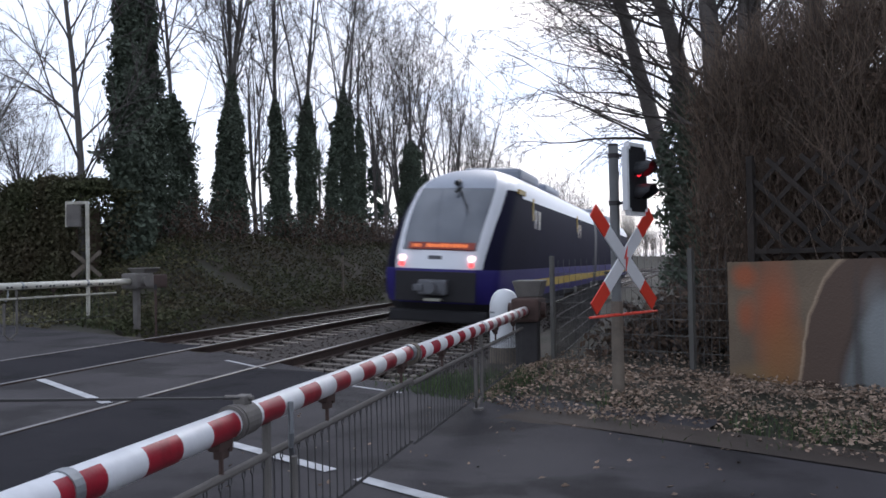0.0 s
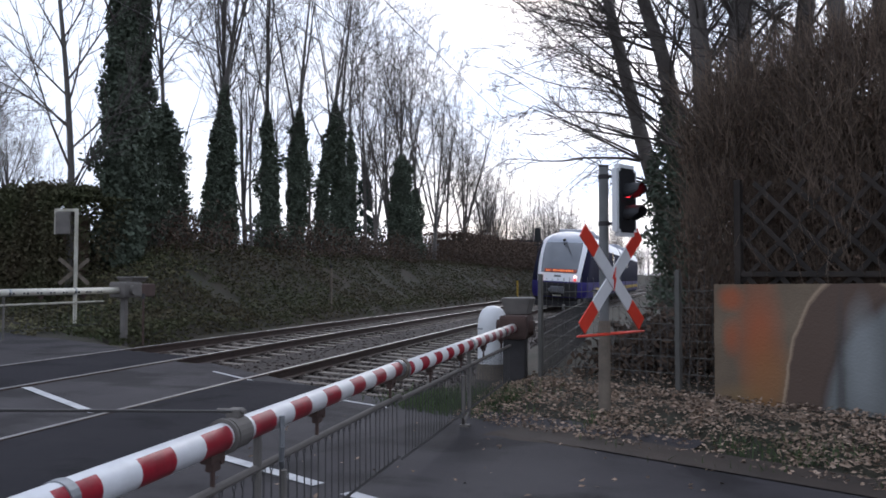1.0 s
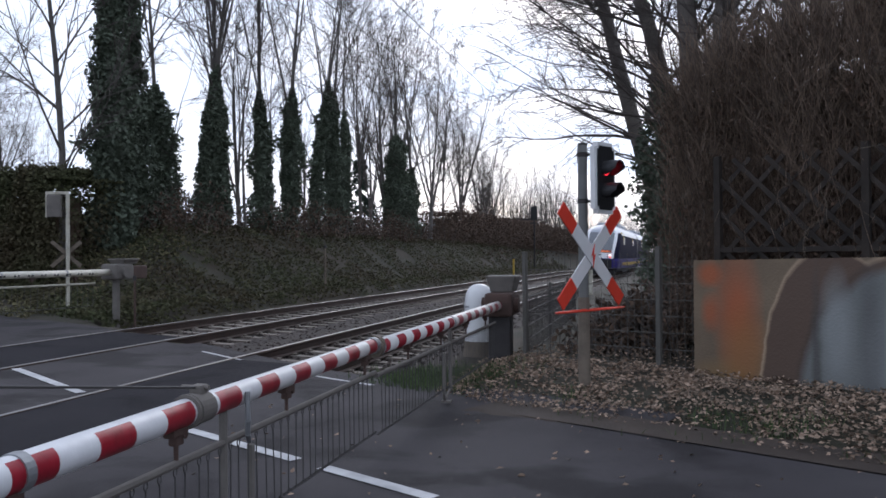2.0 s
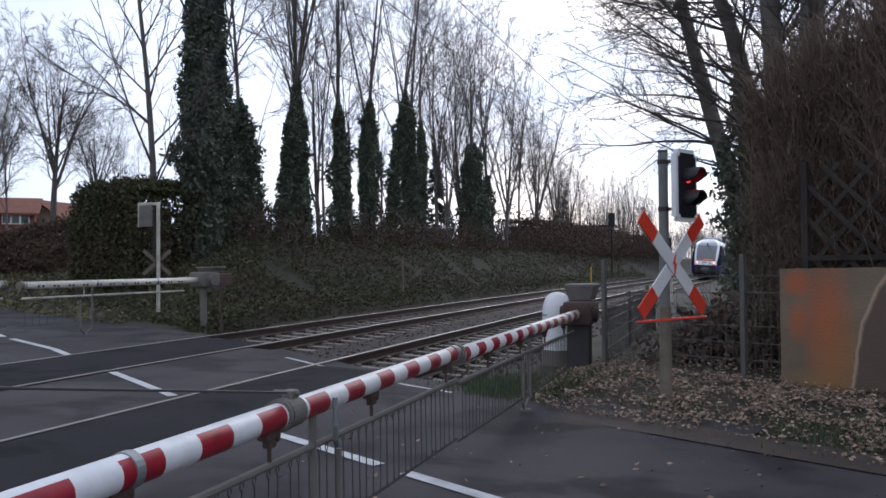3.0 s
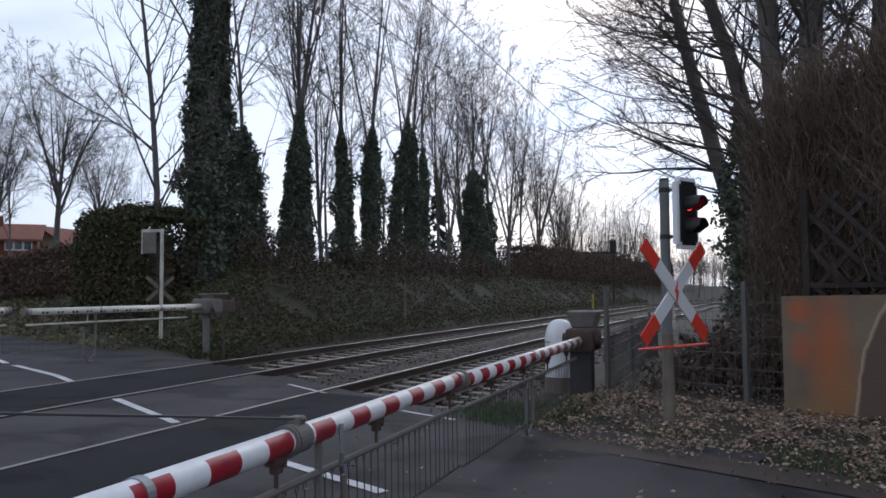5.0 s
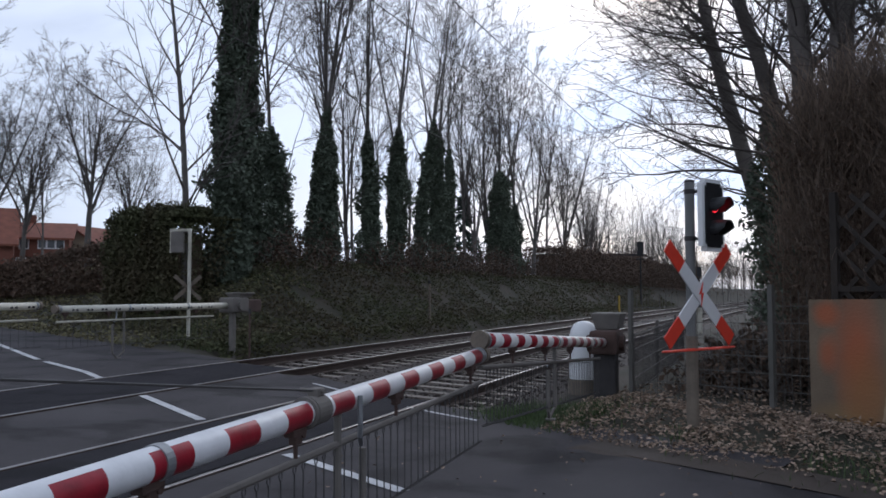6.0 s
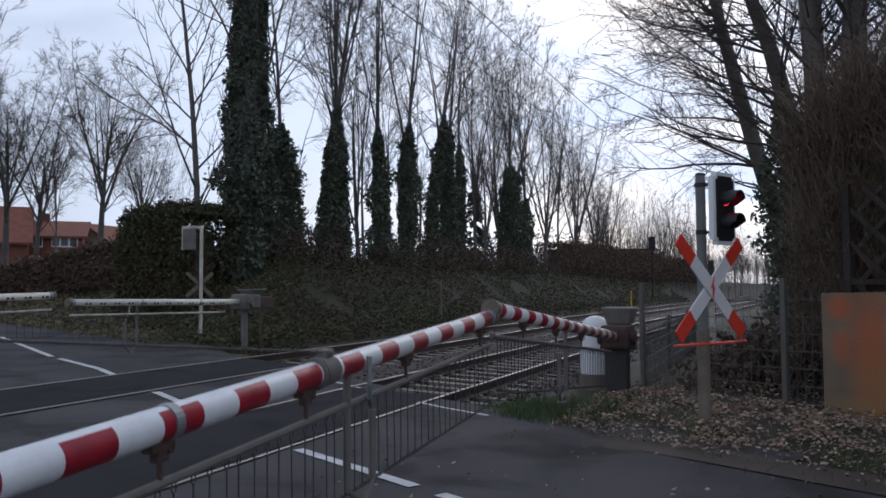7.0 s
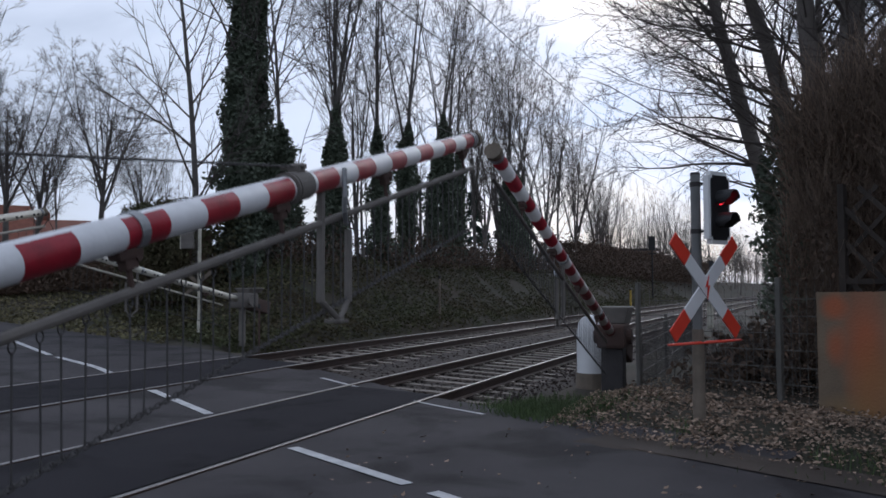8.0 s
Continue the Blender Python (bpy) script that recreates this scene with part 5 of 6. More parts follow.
def build_ivy_trees():
    # x, bearing, height, trunk, leaders, fan, lean, coat (height, radius), leaves
    spots = [
        (-8.9, 456, 19, 0.28, 1, 0.1, (0.01, 0), ((0, 1.5), (2.5, 1.25), (4.5, 1.0), (7, 0.75), (9.5, 0.6), (13, 0.4), (15, 0.1)), 26000),
        (-9.3, 496, 16, 0.2, 2, 0.12, (-0.015, 0), ((0, 1.3), (3, 1.0), (5, 0.68), (7.5, 0.5), (10, 0.3), (12, 0.08)), 15000),
        (-9.6, 545, 7.5, 0.12, 2, 0.3, (0.0, 0), ((0, 0.7), (2, 0.62), (3.3, 0.85), (4.6, 0.6), (5.4, 0.1)), 7000),
        (-9.2, 594, 17, 0.2, 3, 0.2, (-0.03, 0), ((0, 0.6), (2, 0.5), (4.5, 0.5), (6.5, 0.32), (8.2, 0.07)), 7000),
        (-9.0, 617, 17, 0.18, 3, 0.2, (0.02, 0), ((0, 0.7), (3, 0.6), (5.2, 0.5), (6.8, 0.34), (8.0, 0.07)), 8000),
        (-9.4, 634, 15, 0.13, 2, 0.14, (0.0, 0), ((0, 0.45), (3, 0.4), (5, 0.32), (6.4, 0.06)), 4000),
        (-9.0, 699, 17.5, 0.18, 3, 0.16, (-0.03, 0), ((0, 0.8), (2.5, 0.75), (4.5, 0.6), (6, 0.4), (8, 0.08)), 8000),
        (-9.3, 741, 18, 0.2, 2, 0.12, (0.0, 0), ((0, 0.85), (3, 0.85), (5.5, 0.72), (7.2, 0.5), (9, 0.1)), 9500),
        (-9.0, 780, 18, 0.18, 3, 0.15, (-0.01, 0), ((0, 0.6), (3, 0.55), (6, 0.48), (8, 0.36), (10, 0.08)), 7500),
        (-9.2, 812, 18, 0.18, 2, 0.14, (0.02, 0), ((0, 0.85), (3, 0.75), (6, 0.62), (8, 0.42), (9.8, 0.08)), 9000),
        (-9.6, 834, 17, 0.15, 3, 0.16, (0.03, 0), ((0, 0.6), (3, 0.6), (6.5, 0.55), (8.6, 0.3), (9.4, 0.08)), 6500),
        (-8.6, 926, 15.5, 0.26, 5, 0.26, (0.0, 0), ((0, 1.2), (3, 1.15), (5.5, 1.1), (6.6, 0.95), (7.3, 0.3)), 15000),
        (-9.0, 958, 16, 0.22, 5, 0.26, (0.0, 0), ((0, 0.8), (3, 0.7), (5.5, 0.5), (7, 0.1)), 6000),
    ]
    for i, (x, u, H, r, leaders, fan, lean, coat, n) in enumerate(spots):
        y = row_y(u) * (14.9 - (x + 9)) / 14.9
        t, sp = fan_tree("ivy_tree", "bare tree with its trunk wrapped in dark ivy" if H > 8 else "short stump smothered in dark ivy", H, r, 60 + i, fork=0.36, leaders=leaders, fan=fan, subs=11 if H > 8 else 5, twigs=7, fine=4, lean=lean, low=0.35, group="ivy-clad trees")
        t.matrix_basis = pose(x, y, surf(x, y) - 0.1)
        fit = 0.54 if i < 2 else 0.62
        coat = tuple((h if i < 2 else h * 0.9 if i in (2, 11) else h * 0.74, q * fit * (0.8 if h < 0.1 else 1)) for h, q in coat)
        wide = max(q for h, q in coat[1:])
        if i > 2 and i != 11:
            coat = tuple((h, 0.62 * q + 0.22 * wide) for h, q in coat)
        coat = coat[:-1] + ((coat[-1][0] - 0.5, coat[-2][1] * 0.7), (coat[-1][0], 0.06))
        ivy_on(t, sp[0], coat, int(n * 0.75), 80 + i, 0.075 if u < 600 else 0.085, 0.5)
    # a slimmer, freely branched tree beside the thickest one
    t, sp = fan_tree("young_tree", "slender bare tree with wide thin branches", 15.5, 0.15, 140, fork=0.5, leaders=1, subs=30, twigs=8, fine=3, low=0.16, up=0.035, wide=1.25)
    x, y = -9.8, row_y(408)
    t.matrix_basis = pose(x, y, surf(x, y) - 0.1)


def build_right_trees():
    def bent(name, label, pts, r, seed, limb_from, count, reach, twist=0.0):
        rng = np.random.default_rng(seed)
        x, y = pts[0][0], pts[0][1]
        t = thing(name, label, "tree", pose(x, y, surf(x, y)))
        P = [np.array((a - x, b - y, c)) for a, b, c in pts]
        # round the bends
        Q = []
        for i in range(len(P) - 1):
            for k in range(4):
                f = k / 4
                p0, p1, p2, p3 = P[max(0, i - 1)], P[i], P[i + 1], P[min(len(P) - 1, i + 2)]
                Q.append(0.5 * (2 * p1 + (p2 - p0) * f + (2 * p0 - 5 * p1 + 4 * p2 - p3) * f * f + (3 * p1 - p0 - 3 * p2 + p3) * f ** 3))
        Q.append(P[-1])
        n = len(Q)
        R = [r * (1.2 if i == 0 else 1) * (1 - 0.6 * i / n) for i in range(n)]
        tk, cr = Tubes(), Tubes()
        tk.add(Q, R, 14)
        for k in range(count):
            g = limb_from + (1 - limb_from) * rng.random() ** 0.9
            j = min(n - 2, int(g * (n - 1)))
            d = Q[j + 1] - Q[j]
            d /= np.linalg.norm(d)
            way = side_way(rng, d, rng.uniform(0.6, 1.2))
            way[0] -= twist
            L = reach * rng.uniform(0.5, 1.15)
            r1 = R[j] * rng.uniform(0.12, 0.24)
            lp = wander(rng, Q[j], way, L, 7, 0.10, 0.03)
            cr.add(lp, [r1 * (1 - q / 8) for q in range(8)], 5)
            for m in range(12):
                gg = rng.uniform(0.15, 1) * 6.99
                jj = int(gg)
                p = lp[jj] + (lp[jj + 1] - lp[jj]) * (gg - jj)
                dd = lp[jj + 1] - lp[jj]
                dd /= np.linalg.norm(dd)
                L2 = L * rng.uniform(0.18, 0.42)
                bp = wander(rng, p, side_way(rng, dd, rng.uniform(0.4, 0.95)), L2, 4, 0.14, 0.03)
                r2 = max(0.006, r1 * 0.3)
                cr.add(bp, [r2, r2 * .8, r2 * .6, r2 * .45, r2 * .3], 3)
                for q in range(7):
                    g3 = rng.uniform(0.15, 1) * 3.99
                    j3 = int(g3)
                    p3 = bp[j3] + (bp[j3 + 1] - bp[j3]) * (g3 - j3)
                    d3 = bp[j3 + 1] - bp[j3]
                    d3 /= np.linalg.norm(d3)
                    cr.add(wander(rng, p3, side_way(rng, d3, rng.uniform(0.3, 1.0)), max(0.25, L2 * rng.uniform(0.25, 0.55)), 3, 0.16, 0.03), [0.005, 0.0042, 0.0034, 0.002], 3)
        tk.mesh("trunk", M["bark_green"], t)
        cr.mesh("crown", M["twig"], t, "fine drooping leafless branches")
        return t, (Q, R)

    g = surf(6.6, 22)
    bent("leaning_tree", "bare tree with a smooth leaning trunk behind the fence", [(6.85, 22, -0.3), (6.32, 22, 2.2), (5.68, 22, 4.6), (5.2, 22, 6.6), (4.8, 22, 8.5), (4.3, 22, 12)], 0.25, 301, 0.33, 44, 4.6, 0.35)
    t, sp = bent("forked_tree", "bare tree with a dark curved trunk behind the hedge", [(6.95, 20, -0.3), (6.65, 20, 2.8), (6.4, 20, 4.9), (6.12, 20, 6.3), (5.65, 20, 7.9), (5.1, 20, 11)], 0.26, 302, 0.30, 40, 4.4, 0.3)
    ivy_on(t, sp, ((0.2, 0.85), (2.5, 0.8), (4.0, 0.6), (5.2, 0.15)), 7000, 303, 0.07)
    bent("hedge_tree", "bare tree rising out of the tall hedge", [(7.0, 17, -0.3), (6.85, 17, 4.5), (6.72, 17, 6.6), (6.5, 17, 11)], 0.24, 304, 0.28, 40, 3.6, 0.2)
    bent("many_limbed_tree", "old bare tree with many thick limbs", [(7.8, 17, -0.3), (7.5, 17, 4.5), (7.6, 17, 7), (7.9, 17, 11)], 0.30, 305, 0.25, 44, 4.2)
    bent("hedge_tree", "bare tree rising out of the tall hedge", [(8.9, 18.5, -0.3), (8.8, 18.5, 4), (9.1, 18.5, 8), (9.5, 18.5, 12)], 0.25, 306, 0.3, 32, 3.6)
    bent("hedge_tree", "bare tree rising out of the tall hedge", [(10.0, 16, -0.3), (9.9, 16, 4), (9.6, 16, 8), (9.2, 16, 12)], 0.25, 309, 0.25, 32, 3.8)
    bent("hedge_tree", "bare tree rising out of the tall hedge", [(8.9, 14.5, -0.3), (8.8, 14.5, 4), (8.5, 14.5, 7), (8.3, 14.5, 10)], 0.18, 310, 0.3, 34, 3.0)
    bent("back_tree", "bare twiggy tree beside the railway", [(8.5, 34, -0.3), (8.3, 34, 4), (8.0, 34, 9), (7.9, 34, 13)], 0.2, 307, 0.2, 26, 3.2)
    bent("edge_tree", "bare tree at the end of the garden hedge", [(11.5, 14, -0.3), (11.4, 14, 4), (11.0, 14, 8), (10.8, 14, 11)], 0.28, 308, 0.25, 32, 3.8)


def build_hedge():
    ang = math.degrees(math.atan2(WALL_DIR.y, WALL_DIR.x))
    base = pose(WALL_A.x, WALL_A.y, 0, 0, 0, ang)
    h = thing("tall_hedge", "tall brown winter hedge above the graffiti wall", "hedge", base)
    rng = np.random.default_rng(41)
    pts = []
    top = lambda x: 4.15 + 0.45 * noise.noise((x * 0.9, 0, 1)) + 0.5 * smooth_step(x, 0.6, 2.5) - 0.55 * (1 - smooth_step(x, -0.7, 0.5))
    face = lambda x, z: 0.55 + 0.22 * noise.noise((x * 1.3, z * 1.3, 5)) + 0.10 * noise.noise((x * 4, z * 4, 9)) + 0.12 * max(0, z - 3.2)
    for i in range(40000):
        x = -0.75 + 9.2 * rng.random() ** 1.2
        z = 0.3 + (top(x) - 0.3) * rng.random() ** 0.8
        d = rng.random() ** 2 * 1.1
        if rng.random() < 0.12:
            z, d = top(x) + rng.normal(0, 0.07), rng.random() * 1.6
        if x < -0.3:
            z *= 0.96
        pts.append((x + (rng.normal(0, 0.08) if x < -0.5 else 0), face(x, z) + d, z))
    leaf_cloud("foliage", pts, 0.03, "hedge", h, seed=42)
    tb = Tubes()
    for i in range(15000):
        x = -0.7 + 9.0 * rng.random() ** 1.2
        z = 0.4 + (top(x) - 0.9) * rng.random() ** 0.7
        p = (x, face(x, z) + rng.uniform(-0.03, 0.3), z)
        L = rng.uniform(0.3, 1.1)
        if i % 3 == 0:
            z = top(x) - rng.uniform(0, 0.3)
            p = (x, face(x, z) + rng.uniform(0, 1.2), z)
            L = rng.uniform(0.4, 1.0)
        w = wander(rng, p, (rng.normal(0, 0.35), -0.12 + rng.normal(0, 0.16), 1), L, 4, 0.14, -0.02)
        tb.add(w, [0.0048, 0.0042, 0.0036, 0.003, 0.002], 3)
    tb.mesh("twig_mass", M["hedge_twig"], h, "thin upright twigs", False)
    # a dark inner body of old wood
    bm = bmesh.new()
    box(bm, -0.35, 9.0, 1.1, 2.0, 0.0, 3.7, 0.0)
    bmesh.ops.subdivide_edges(bm, edges=list(bm.edges), cuts=8, use_grid_fill=True)
    for v in bm.verts:
        v.co += Vector((noise.noise(v.co * 1.1), noise.noise(v.co * 1.3 + Vector((9, 0, 0))), noise.noise(v.co * 1.2 + Vector((0, 9, 0))))) * 0.35
    part("inner_wood", bm, M["bramble"], h, smooth=True)
    # stray pale canes on the outside
    for i in range(22):
        tb = Tubes()
        x = rng.uniform(-0.6, 3.5)
        z = rng.uniform(1.6, 3.6)
        w = wander(rng, (x, face(x, z) - 0.12, z), (rng.normal(0, 0.6), -0.1, rng.normal(0.1, 0.8)), rng.uniform(0.3, 0.8), 5, 0.25, -0.05)
        tb.add(w, [0.004] * 5 + [0.0025], 4)
        tb.mesh("stray_cane", M["timber"], h, "", False)


def build_ground_plants():
    rng = np.random.default_rng(77)
    # bank beyond the far track
    pts = []
    for i in range(125000):
        y = 12 + 75 * rng.random() ** 2.0
        xl = -5.1 - 9 * rng.random() ** 1.1
        x = xl + bend(y)
        n = across(x, y)
        if n < 3.6:
            continue
        if noise.noise((x * 0.7, y * 0.7, 4)) < -0.38:
            continue
        pts.append((x, y, ground_z(x, y) + 0.02 + 0.2 * rng.random() ** 2))
    tagged(leaf_cloud("bank_cover", pts, 0.05, "cover", seed=78, flat=0.3), "dark green ivy and weeds covering the bank", "undergrowth", kind="stuff")
    # brambles on the crest, below the trees, and right of the line
    tb = Tubes()
    pts = []

    def thicket(x, y, h, w, canes, leaves):
        z = ground_z(x, y)
        for _ in range(canes):
            p = (x + rng.normal(0, w * 0.5), y + rng.normal(0, w * 0.5), z - 0.05)
            q = wander(rng, p, (rng.normal(0, 0.5), rng.normal(0, 0.5), 1), h * rng.uniform(0.6, 1.3), 5, 0.16, -0.02)
            tb.add(q, [0.010, 0.009, 0.008, 0.006, 0.005, 0.003], 3)
        for _ in range(leaves):
            a, r = rng.uniform(0, 6.28), w * rng.random() ** 0.5
            pts.append((x + math.cos(a) * r, y + math.sin(a) * r, z + h * 0.95 * rng.random() ** 1.2 * (1 - 0.45 * (r / w) ** 2)))

    for i in range(230):
        y = 17.5 + 110 * rng.random() ** 1.5
        x = bend(y) * 0.6 - 8.2 - 5 * rng.random()
        if across(x, y) < 6.0:
            continue
        thicket(x, y, rng.uniform(0.9, 2.1), rng.uniform(0.7, 1.3), 8, 300)
    for i in range(130):
        y = 14.5 + 85 * rng.random() ** 1.6
        x = max(bend(y) + 5.2, 7.2 - 0.012 * y) + 3.5 * rng.random()
        thicket(x, y, rng.uniform(0.8, 1.5) + (0.8 if y > 24 else 0), rng.uniform(0.5, 1.0), 14, 230)
    for i in range(30):
        a, d = rng.uniform(-2.4, 0.4), rng.uniform(0.75, 3.0)
        q = WALL_A + WALL_DIR * a + Vector((-WALL_DIR.y, WALL_DIR.x)) * d
        thicket(q.x, q.y, rng.uniform(0.5, 1.0), 0.45, 20, 120)
    tb.mesh("bramble_canes", M["twig"], None, "", False)
    tagged(bpy.data.objects["bramble_canes"], "tangled brown bramble canes", "undergrowth", kind="stuff")
    tagged(leaf_cloud("bramble_leaves", pts, 0.062, "bramble", seed=79), "dull brown-green bramble leaves", "undergrowth", kind="stuff")
    # thin brown woods where the line bends away
    far = []
    for i in range(70000):
        y = 60 + 170 * rng.random() ** 1.3
        side = rng.random() < 0.45
        x = bend(y) + (rng.uniform(7.5, 24) if side else -rng.uniform(6.5, 30))
        far.append((x, y, ground_z(x, y) + (6.0 if side else 3.6 + 0.02 * max(0.0, y - 100)) * rng.random() ** 1.1))
    tagged(leaf_cloud("distant_brush", far, 0.10, "bramble", seed=90), "thin brown brushwood in the distance", "undergrowth", kind="stuff")
    # dead leaves on the verge
    pts = []
    while len(pts) < 15000:
        x, y = rng.uniform(3.6, 10.5), rng.uniform(5.6, 13)
        n = across(x, y)
        w = (Vector((x, y)) - WALL_A)
        behind = w.x * -WALL_DIR.y + w.y * WALL_DIR.x
        if n < 2.85 + 0.2 * noise.noise((x, y, 0)) or (behind > 0.0 and rng.random() < 0.7) or n > 6.6:
            continue
        if n < 3.15 and rng.random() < 0.55:
            continue
        if noise.noise((x * 2.3, y * 2.3, 6)) < -0.05 and rng.random() < 0.7:
            continue
        pts.append((x, y, max(surf(x, y), ground_z(x, y)) + 0.01 + 0.045 * rng.random()))
    tagged(leaf_cloud("leaf_litter", pts, 0.024, "litter", seed=80, flat=0.72), "curled brown dead leaves on the verge", "leaf litter", kind="stuff")
    pts = []
    while len(pts) < 160:
        x, y = rng.uniform(2.0, 9), rng.uniform(3.0, 10)
        if -3 < across(x, y) < 2.7:
            pts.append((x, y, surf(x, y) + 0.008))
    tagged(leaf_cloud("road_leaves", pts, 0.024, "litter", seed=81, flat=0.85), "few dead leaves scattered on the asphalt", "leaf litter", kind="stuff")
    # rough dry grass on the far verge
    pts = []
    while len(pts) < 26000:
        a, n = rng.uniform(12, 48), rng.uniform(-4, 9)
        if n < road_edge(a) + 0.15:
            continue
        x, y = ROAD_O[0] + a * ROAD_D[0] + n * ROAD_N[0], ROAD_O[1] + a * ROAD_D[1] + n * ROAD_N[1]
        if x - bend(y) > -7.5:
            continue
        pts.append((x, y, ground_z(x, y) + 0.02 + 0.08 * rng.random()))
    tagged(leaf_cloud("verge_grass", pts, 0.06, "dry_grass", seed=83, flat=0.4), "rough yellow-brown winter grass beside the road", "grass", kind="stuff")
    # grass tufts
    v, f = [], []

    def blade(x, y, z, h, w):
        a = rng.uniform(0, 6.28)
        dx, dy = math.cos(a) * w, math.sin(a) * w
        bx, by = rng.normal(0, 0.35) * h, rng.normal(0, 0.35) * h
        k = len(v)
        v.extend([(x - dx, y - dy, z), (x + dx, y + dy, z), (x + bx * .5 + dx * .6, y + by * .5 + dy * .6, z + h * .65), (x + bx * .5 - dx * .6, y + by * .5 - dy * .6, z + h * .65), (x + bx, y + by, z + h)])
        f.extend([(k, k + 1, k + 2, k + 3), (k + 3, k + 2, k + 4)])

    for i in range(7000):
        c = rng.random()
        if c < 0.55:
            x, y = rng.normal(3.35, 0.42), rng.normal(10.6, 0.55)
            if across(x, y) < 2.9:
                continue
        elif c < 0.8:
            x = rng.uniform(5.0, 9.5)
            y = 8.9 - (x - 4.6) * 0.571 + rng.normal(0.5, 0.3)
            if noise.noise((x * 1.5, y * 1.5, 2)) < 0.05:
                continue
        else:
            x, y = rng.uniform(-9, -5.2), rng.uniform(13.5, 22)
            if across(x, y) < 3.4:
                continue
        blade(x, y, max(surf(x, y) - 0.05, ground_z(x, y)), rng.uniform(0.05, 0.16), 0.006)
    tagged(raw("grass", v, f, M["grass"]), "short green grass tufts at the kerb", "grass", kind="stuff")


def evergreen_hedge(name, label, a, b, w, h, seed, n, mat="ivy", size=0.12, swell=0.0):
    a, b = Vector(a), Vector(b)
    L = (b - a).length
    t = thing(name, label, "hedge", pose(a.x, a.y, surf(a.x, a.y) - 0.1, 0, 0, math.degrees(math.atan2(b.y - a.y, b.x - a.x))))
    dz = surf(b.x, b.y) - surf(a.x, a.y)
    rng = np.random.default_rng(seed)
    pts = []
    for i in range(n):
        x = rng.random() * L
        e = min(x, L - x)
        H = (h + swell * x / L) * (1 + 0.07 * noise.noise((x * 0.6, seed, 0)) + 0.05 * noise.noise((x * 1.9, seed, 3))) * (0.9 + 0.1 * min(1, e / 0.5) ** 0.5)
        s = rng.random()
        if s < 0.3:
            y, z = rng.uniform(-w, w), H * rng.uniform(0.9, 1.03) + 0.22 * rng.random() ** 5
        else:
            y, z = -w * rng.uniform(0.6, 1.12) if s < 0.85 else w, H * rng.random()
        if i % 9 == 0:
            x, y = (rng.normal(0, 0.12) + (0 if rng.random() < 0.5 else L)), rng.uniform(-w, w)
            z = min(z, h * 0.92)
        pts.append((x, y + 0.15 * noise.noise((x, z, seed)), z + dz * x / L))
    leaf_cloud("foliage", pts, size, mat, t, seed=seed)
    bm = bmesh.new()
    box(bm, 0.8, L - 0.8, -w * 0.4, w * 0.4, -0.5, h * 0.75)
    for v in bm.verts:
        v.co.z += dz * v.co.x / L
    part("inner_wood", bm, M["bramble"], t)


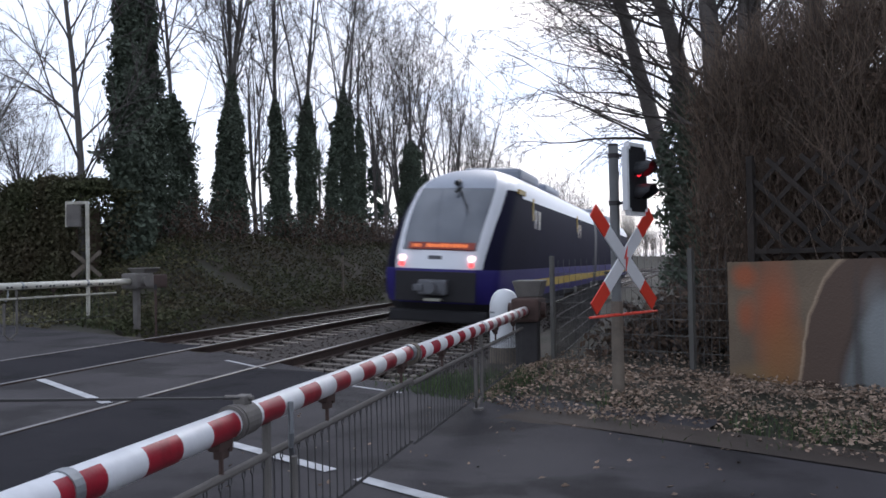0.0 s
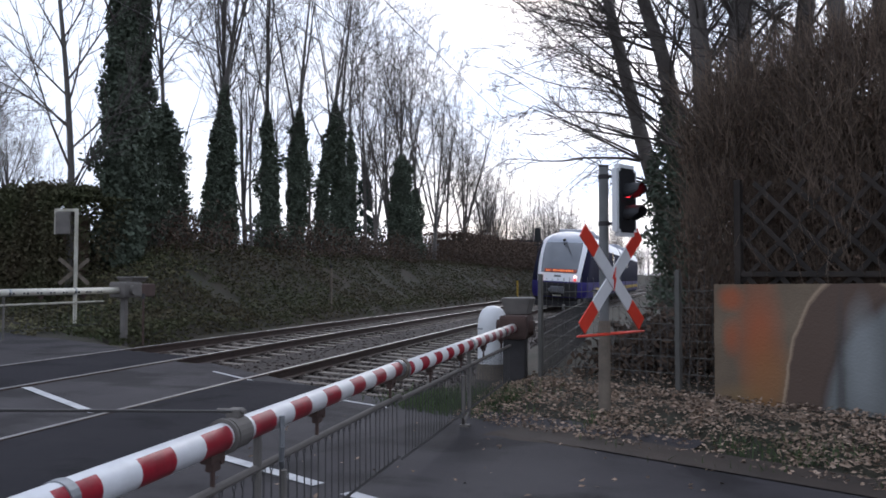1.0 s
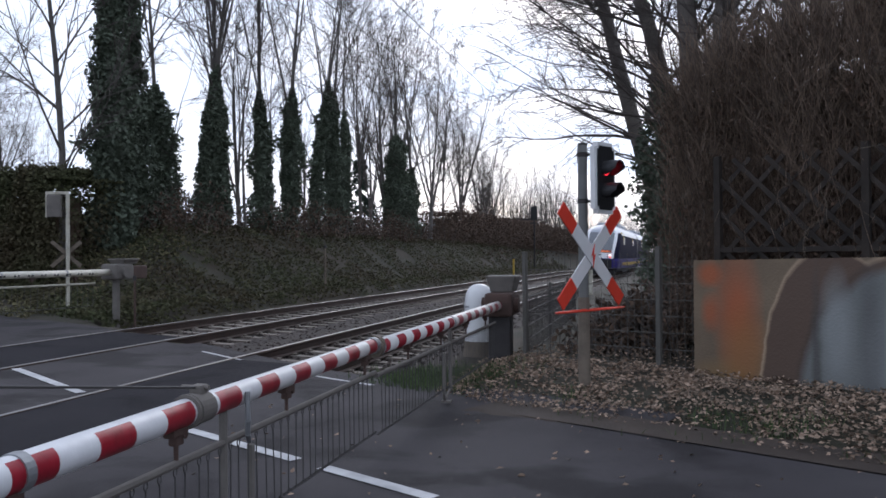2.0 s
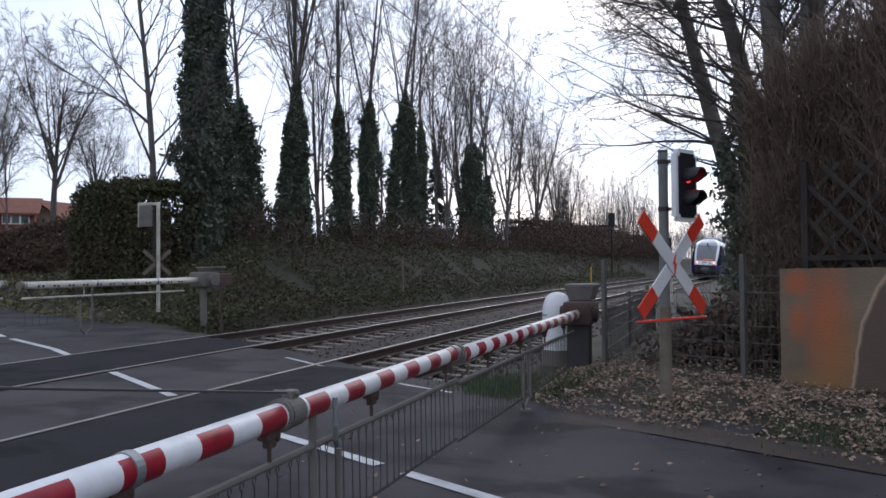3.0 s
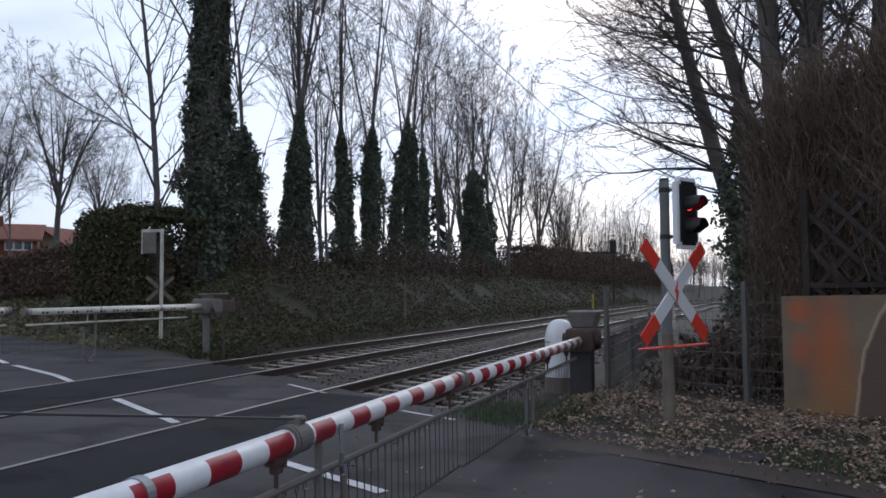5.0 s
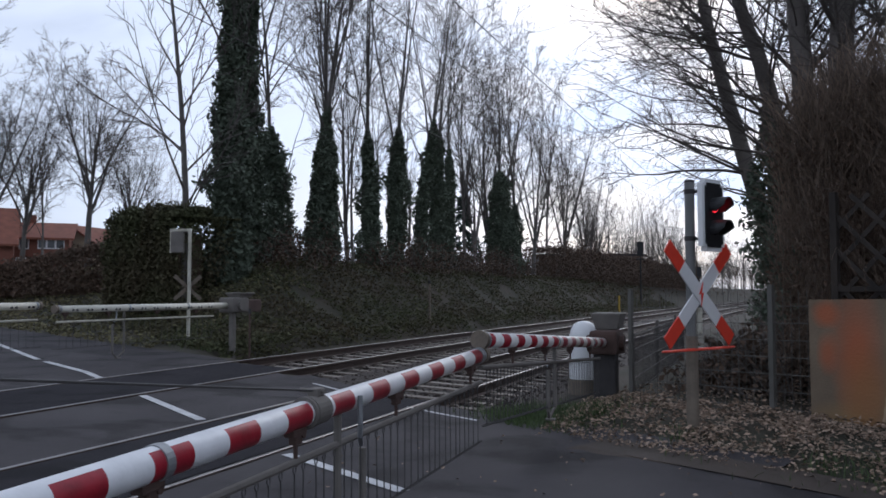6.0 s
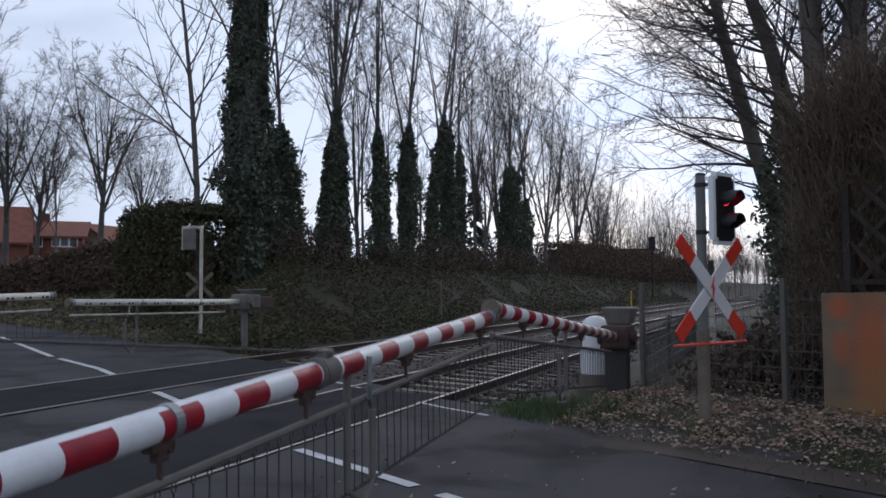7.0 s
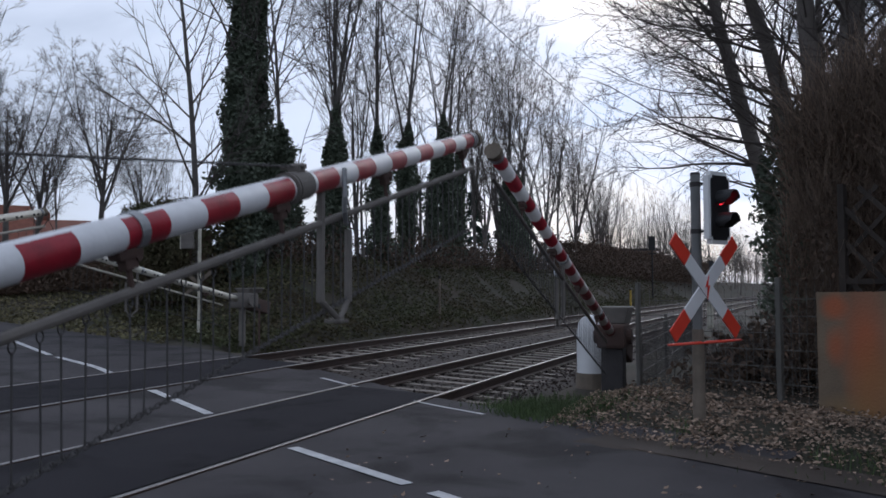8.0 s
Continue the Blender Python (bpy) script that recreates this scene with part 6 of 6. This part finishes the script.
# ---- houses and small lineside things ----
def build_house(name, label, m, w, d, eave, ridge, wall_mat, windows, gable_front=False, dormers=()):
    h = thing(name, label, "house", m)
    part("wall", boxed(-w / 2, w / 2, 0, d, -2.5, eave), M[wall_mat], h)
    bm = bmesh.new()
    o = 0.4
    if not gable_front:
        pr = [(-o, eave - 0.25), (d / 2, ridge), (d + o, eave - 0.25), (d + o, eave - 0.05), (d / 2, ridge + 0.22), (-o, eave - 0.05)]
        vs = [[bm.verts.new((x, y, z)) for y, z in pr] for x in (-w / 2 - o, w / 2 + o)]
    else:
        pr = [(-w / 2 - o, eave - 0.25), (0, ridge), (w / 2 + o, eave - 0.25), (w / 2 + o, eave - 0.05), (0, ridge + 0.22), (-w / 2 - o, eave - 0.05)]
        vs = [[bm.verts.new((x, y, z)) for x, z in pr] for y in (-o, d + o)]
    for i in range(6):
        bm.faces.new((vs[0][i], vs[0][(i + 1) % 6], vs[1][(i + 1) % 6], vs[1][i]))
    for q in vs:
        bm.faces.new((q[0], q[1], q[4], q[5]))
        bm.faces.new((q[1], q[2], q[3], q[4]))
    bmesh.ops.recalc_face_normals(bm, faces=bm.faces)
    part("roof", bm, M["rooftile"], h, "red tiled pitched roof")
    if gable_front:
        ends = [((-w / 2, y, eave), (w / 2, y, eave), (0, y, ridge)) for y in (0.0, d)]
    else:
        ends = [((x, 0, eave), (x, d, eave), (x, d / 2, ridge)) for x in (-w / 2, w / 2)]
    for tri in ends:
        bm = bmesh.new()
        bm.faces.new([bm.verts.new(p) for p in tri])
        part("gable", bm, M[wall_mat], h)
    for x, z, ww, hh in windows:
        win = part("window", boxed(x - ww / 2, x + ww / 2, -0.06, 0.02, z, z + hh), M["white"], h, "white framed window")
        k = max(1, round(ww / 0.8))
        for i in range(k):
            x0 = x - ww / 2 + ww * i / k
            part("pane", boxed(x0 + 0.08, x0 + ww / k - 0.08, -0.075, -0.062, z + 0.1, z + hh - 0.1), M["pane"], win)
    for x in dormers:
        dm = part("dormer", boxed(x - 1.9, x + 1.9, 0.9, 3.6, eave, eave + 1.6), M["cream"], h, "flat-roofed dormer")
        part("dormer_roof", boxed(x - 2.1, x + 2.1, 0.7, 3.8, eave + 1.605, eave + 1.78), M["rooftile"], dm)
        part("dormer_window", boxed(x - 1.6, x + 1.6, 0.84, 0.9, eave + 0.35, eave + 1.35), M["white"], dm)
        for i in range(4):
            part("dormer_pane", boxed(x - 1.5 + 0.78 * i, x - 0.84 + 0.78 * i, 0.82, 0.838, eave + 0.45, eave + 1.25), M["pane"], dm)
    part("chimney", boxed(w * 0.2, w * 0.2 + 0.7, d / 2 - 0.3, d / 2 + 0.3, ridge - 0.6, ridge + 0.9), M["brick"], h)


def bearing(u, dist):
    az = radians(22.7 - math.degrees(math.atan((u - 784) / 1435)))
    return 5.96 - math.sin(az) * dist, 0.5 + math.cos(az) * dist


def build_left_side(put):
    for u, dist, k, s, turn in ((30, 44, 4, 0.78, 30), (85, 46, 4, 0.85, 80), (200, 50, 4, 1.16, 150), (270, 47, 4, 0.72, 10), (120, 70, 0, 0.8, 0), (310, 60, 0, 0.6, 200), (-60, 42, 1, 0.75, 77), (350, 75, 2, 0.7, 120), (-130, 36, 3, 0.8, 10)):
        x, y = bearing(u, dist)
        put(k, x, y, s, turn)
    x, y = bearing(28, 82)
    build_house("brick_house", "red brick house with tiled roof and white windows", pose(x, y, 2.0, 0, 0, 42), 13, 9, 4.65, 6.1, "brick", ((-3.4, 3.55, 1.0, 1.0), (0.5, 3.55, 0.8, 1.0), (1.5, 3.55, 0.8, 1.0), (2.8, 3.55, 0.8, 1.0), (5.0, 3.6, 2.2, 0.9), (0.6, 1.8, 0.8, 1.1), (2.6, 1.8, 0.9, 1.0), (-3.4, 1.8, 0.9, 1.1)))
    x, y = bearing(172, 86)
    build_house("cream_house", "cream rendered house with a red gable roof", pose(x, y, 2.1, 0, 0, 8), 7, 9, 3.7, 5.9, "cream", ((-1.2, 1.4, 1.4, 1.3), (1.8, 1.4, 1.0, 1.2)), gable_front=True)
    x, y = bearing(-60, 78)
    build_house("far_brick_house", "red brick house behind garden trees", pose(x, y, 2.4, 0, 0, 48), 11, 9, 3.4, 6.6, "brick", ((-3, 1.6, 1.2, 1.2), (2, 1.6, 1.2, 1.2)))
    a, b = bearing(-60, 40), bearing(262, 31)
    evergreen_hedge("garden_hedge", "long dark clipped hedge in front of the houses", a, b, 0.7, 0.75, 401, 24000, "hedge", 0.06, 0.9)
    a, b = bearing(288, 28), bearing(400, 24.5)
    evergreen_hedge("ivy_thicket", "big dark evergreen thicket beside the road", a, b, 1.1, 2.75, 402, 34000, "cover", 0.055)
    evergreen_hedge("brush_belt", "tall dark belt of brushwood beyond the far track", (-9.0, 60), (-7.0 + bend(115) * 0.8, 115), 1.6, 2.6, 403, 40000, "bramble", 0.07)
    for u, dist, w, hh, mat in ((1008, 92, 2.4, 3.0, "grey_render"), (1112, 95, 8.5, 3.2, "brown_render")):
        x, y = bearing(u, dist)
        t = thing("shed", "plain flat-roofed building beyond the trees", "shed", pose(x, y, surf(x, y), 0, 0, 15))
        part("wall", boxed(-w / 2, w / 2, 0, 6, -1, hh), M[mat], t)
        part("roof", boxed(-w / 2 - 0.3, w / 2 + 0.3, -0.3, 6.3, hh + 0.004, hh + 0.25), M["dark_steel"], t)


def build_lineside():
    def marker(x, y, h, mat, r=0.05, label="slim lineside marker post", name="marker_post"):
        z = ground_z(x, y)
        t = thing(name, label, "post", pose(x, y, z))
        part("shaft", rodded((0, 0, -0.2), (0, 0, h), r, r, 10), M[mat], t)
        part("cap", rodded((0, 0, h), (0, 0, h + 0.1), r * 1.5, r * 1.3, 10), M["dark_steel"], t)

    marker(-5.6 + bend(28), 28, 1.5, "timber", 0.04)
    marker(3.3 + bend(33), 33, 1.0, "dirty_white", 0.12, "pale concrete lineside marker")
    marker(-5.2 + bend(60), 60, 1.2, "t_yellow", 0.07, "short yellow lineside post")
    marker(-4.15, 15.2, 1.3, "rust", 0.022, "thin rusty iron stake by the far barrier")
    # colour light signals farther along
    for x, y, h in ((-5.9, 72, 5.2), (-5.4, 105, 4.2), (3.3, 120, 4.0)):
        xx = x + bend(y)
        t = thing("line_signal", "dark railway signal on a mast", "railway signal", pose(xx, y, ground_z(xx, y)))
        part("mast", rodded((0, 0, -0.3), (0, 0, h), 0.07, 0.07, 10), M["dark_steel"], t)
        part("signal_plate", boxed(-0.28, 0.28, -0.1, 0.1, h - 0.9, h + 0.3, 0.03), M["black"], t)
        part("platform", boxed(-0.35, 0.35, -0.25, 0.3, h - 1.25, h - 1.15, 0.01), M["dark_steel"], t)
    # overhead wires
    for name, xl, z, sag in (("overhead_wire", -0.65, 7.1, 0.12), ("overhead_wire", 0.75, 7.1, 0.12), ("feeder_wire", -5.6, 8.4, 0.9), ("feeder_wire", -4.2, 9.6, 0.8)):
        tb = Tubes()
        P = []
        for i in range(90):
            y = -20 + 2.6 * i
            P.append(np.array((xl + bend(y), y, z - sag * (1 - (2 * ((y % 55) / 55) - 1) ** 2))))
        tb.add(P, [0.014] * 90, 4)
        ob = tb.mesh(name, M["wire"], None, "", False)
        tagged(ob, "thin dark wire strung above the tracks", "wire")


put_tree = build_row_trees()
build_ivy_trees()
conifer("conifer", -12, 46, 7.5, 1.9, 501)
conifer("conifer", -13.5, 55, 7.0, 2.0, 502)
build_right_trees()
build_hedge()
build_ground_plants()
build_left_side(put_tree)
build_lineside()




def motions():
    for ob, rows in MOVERS:
        walk(ob, rows)


motions()
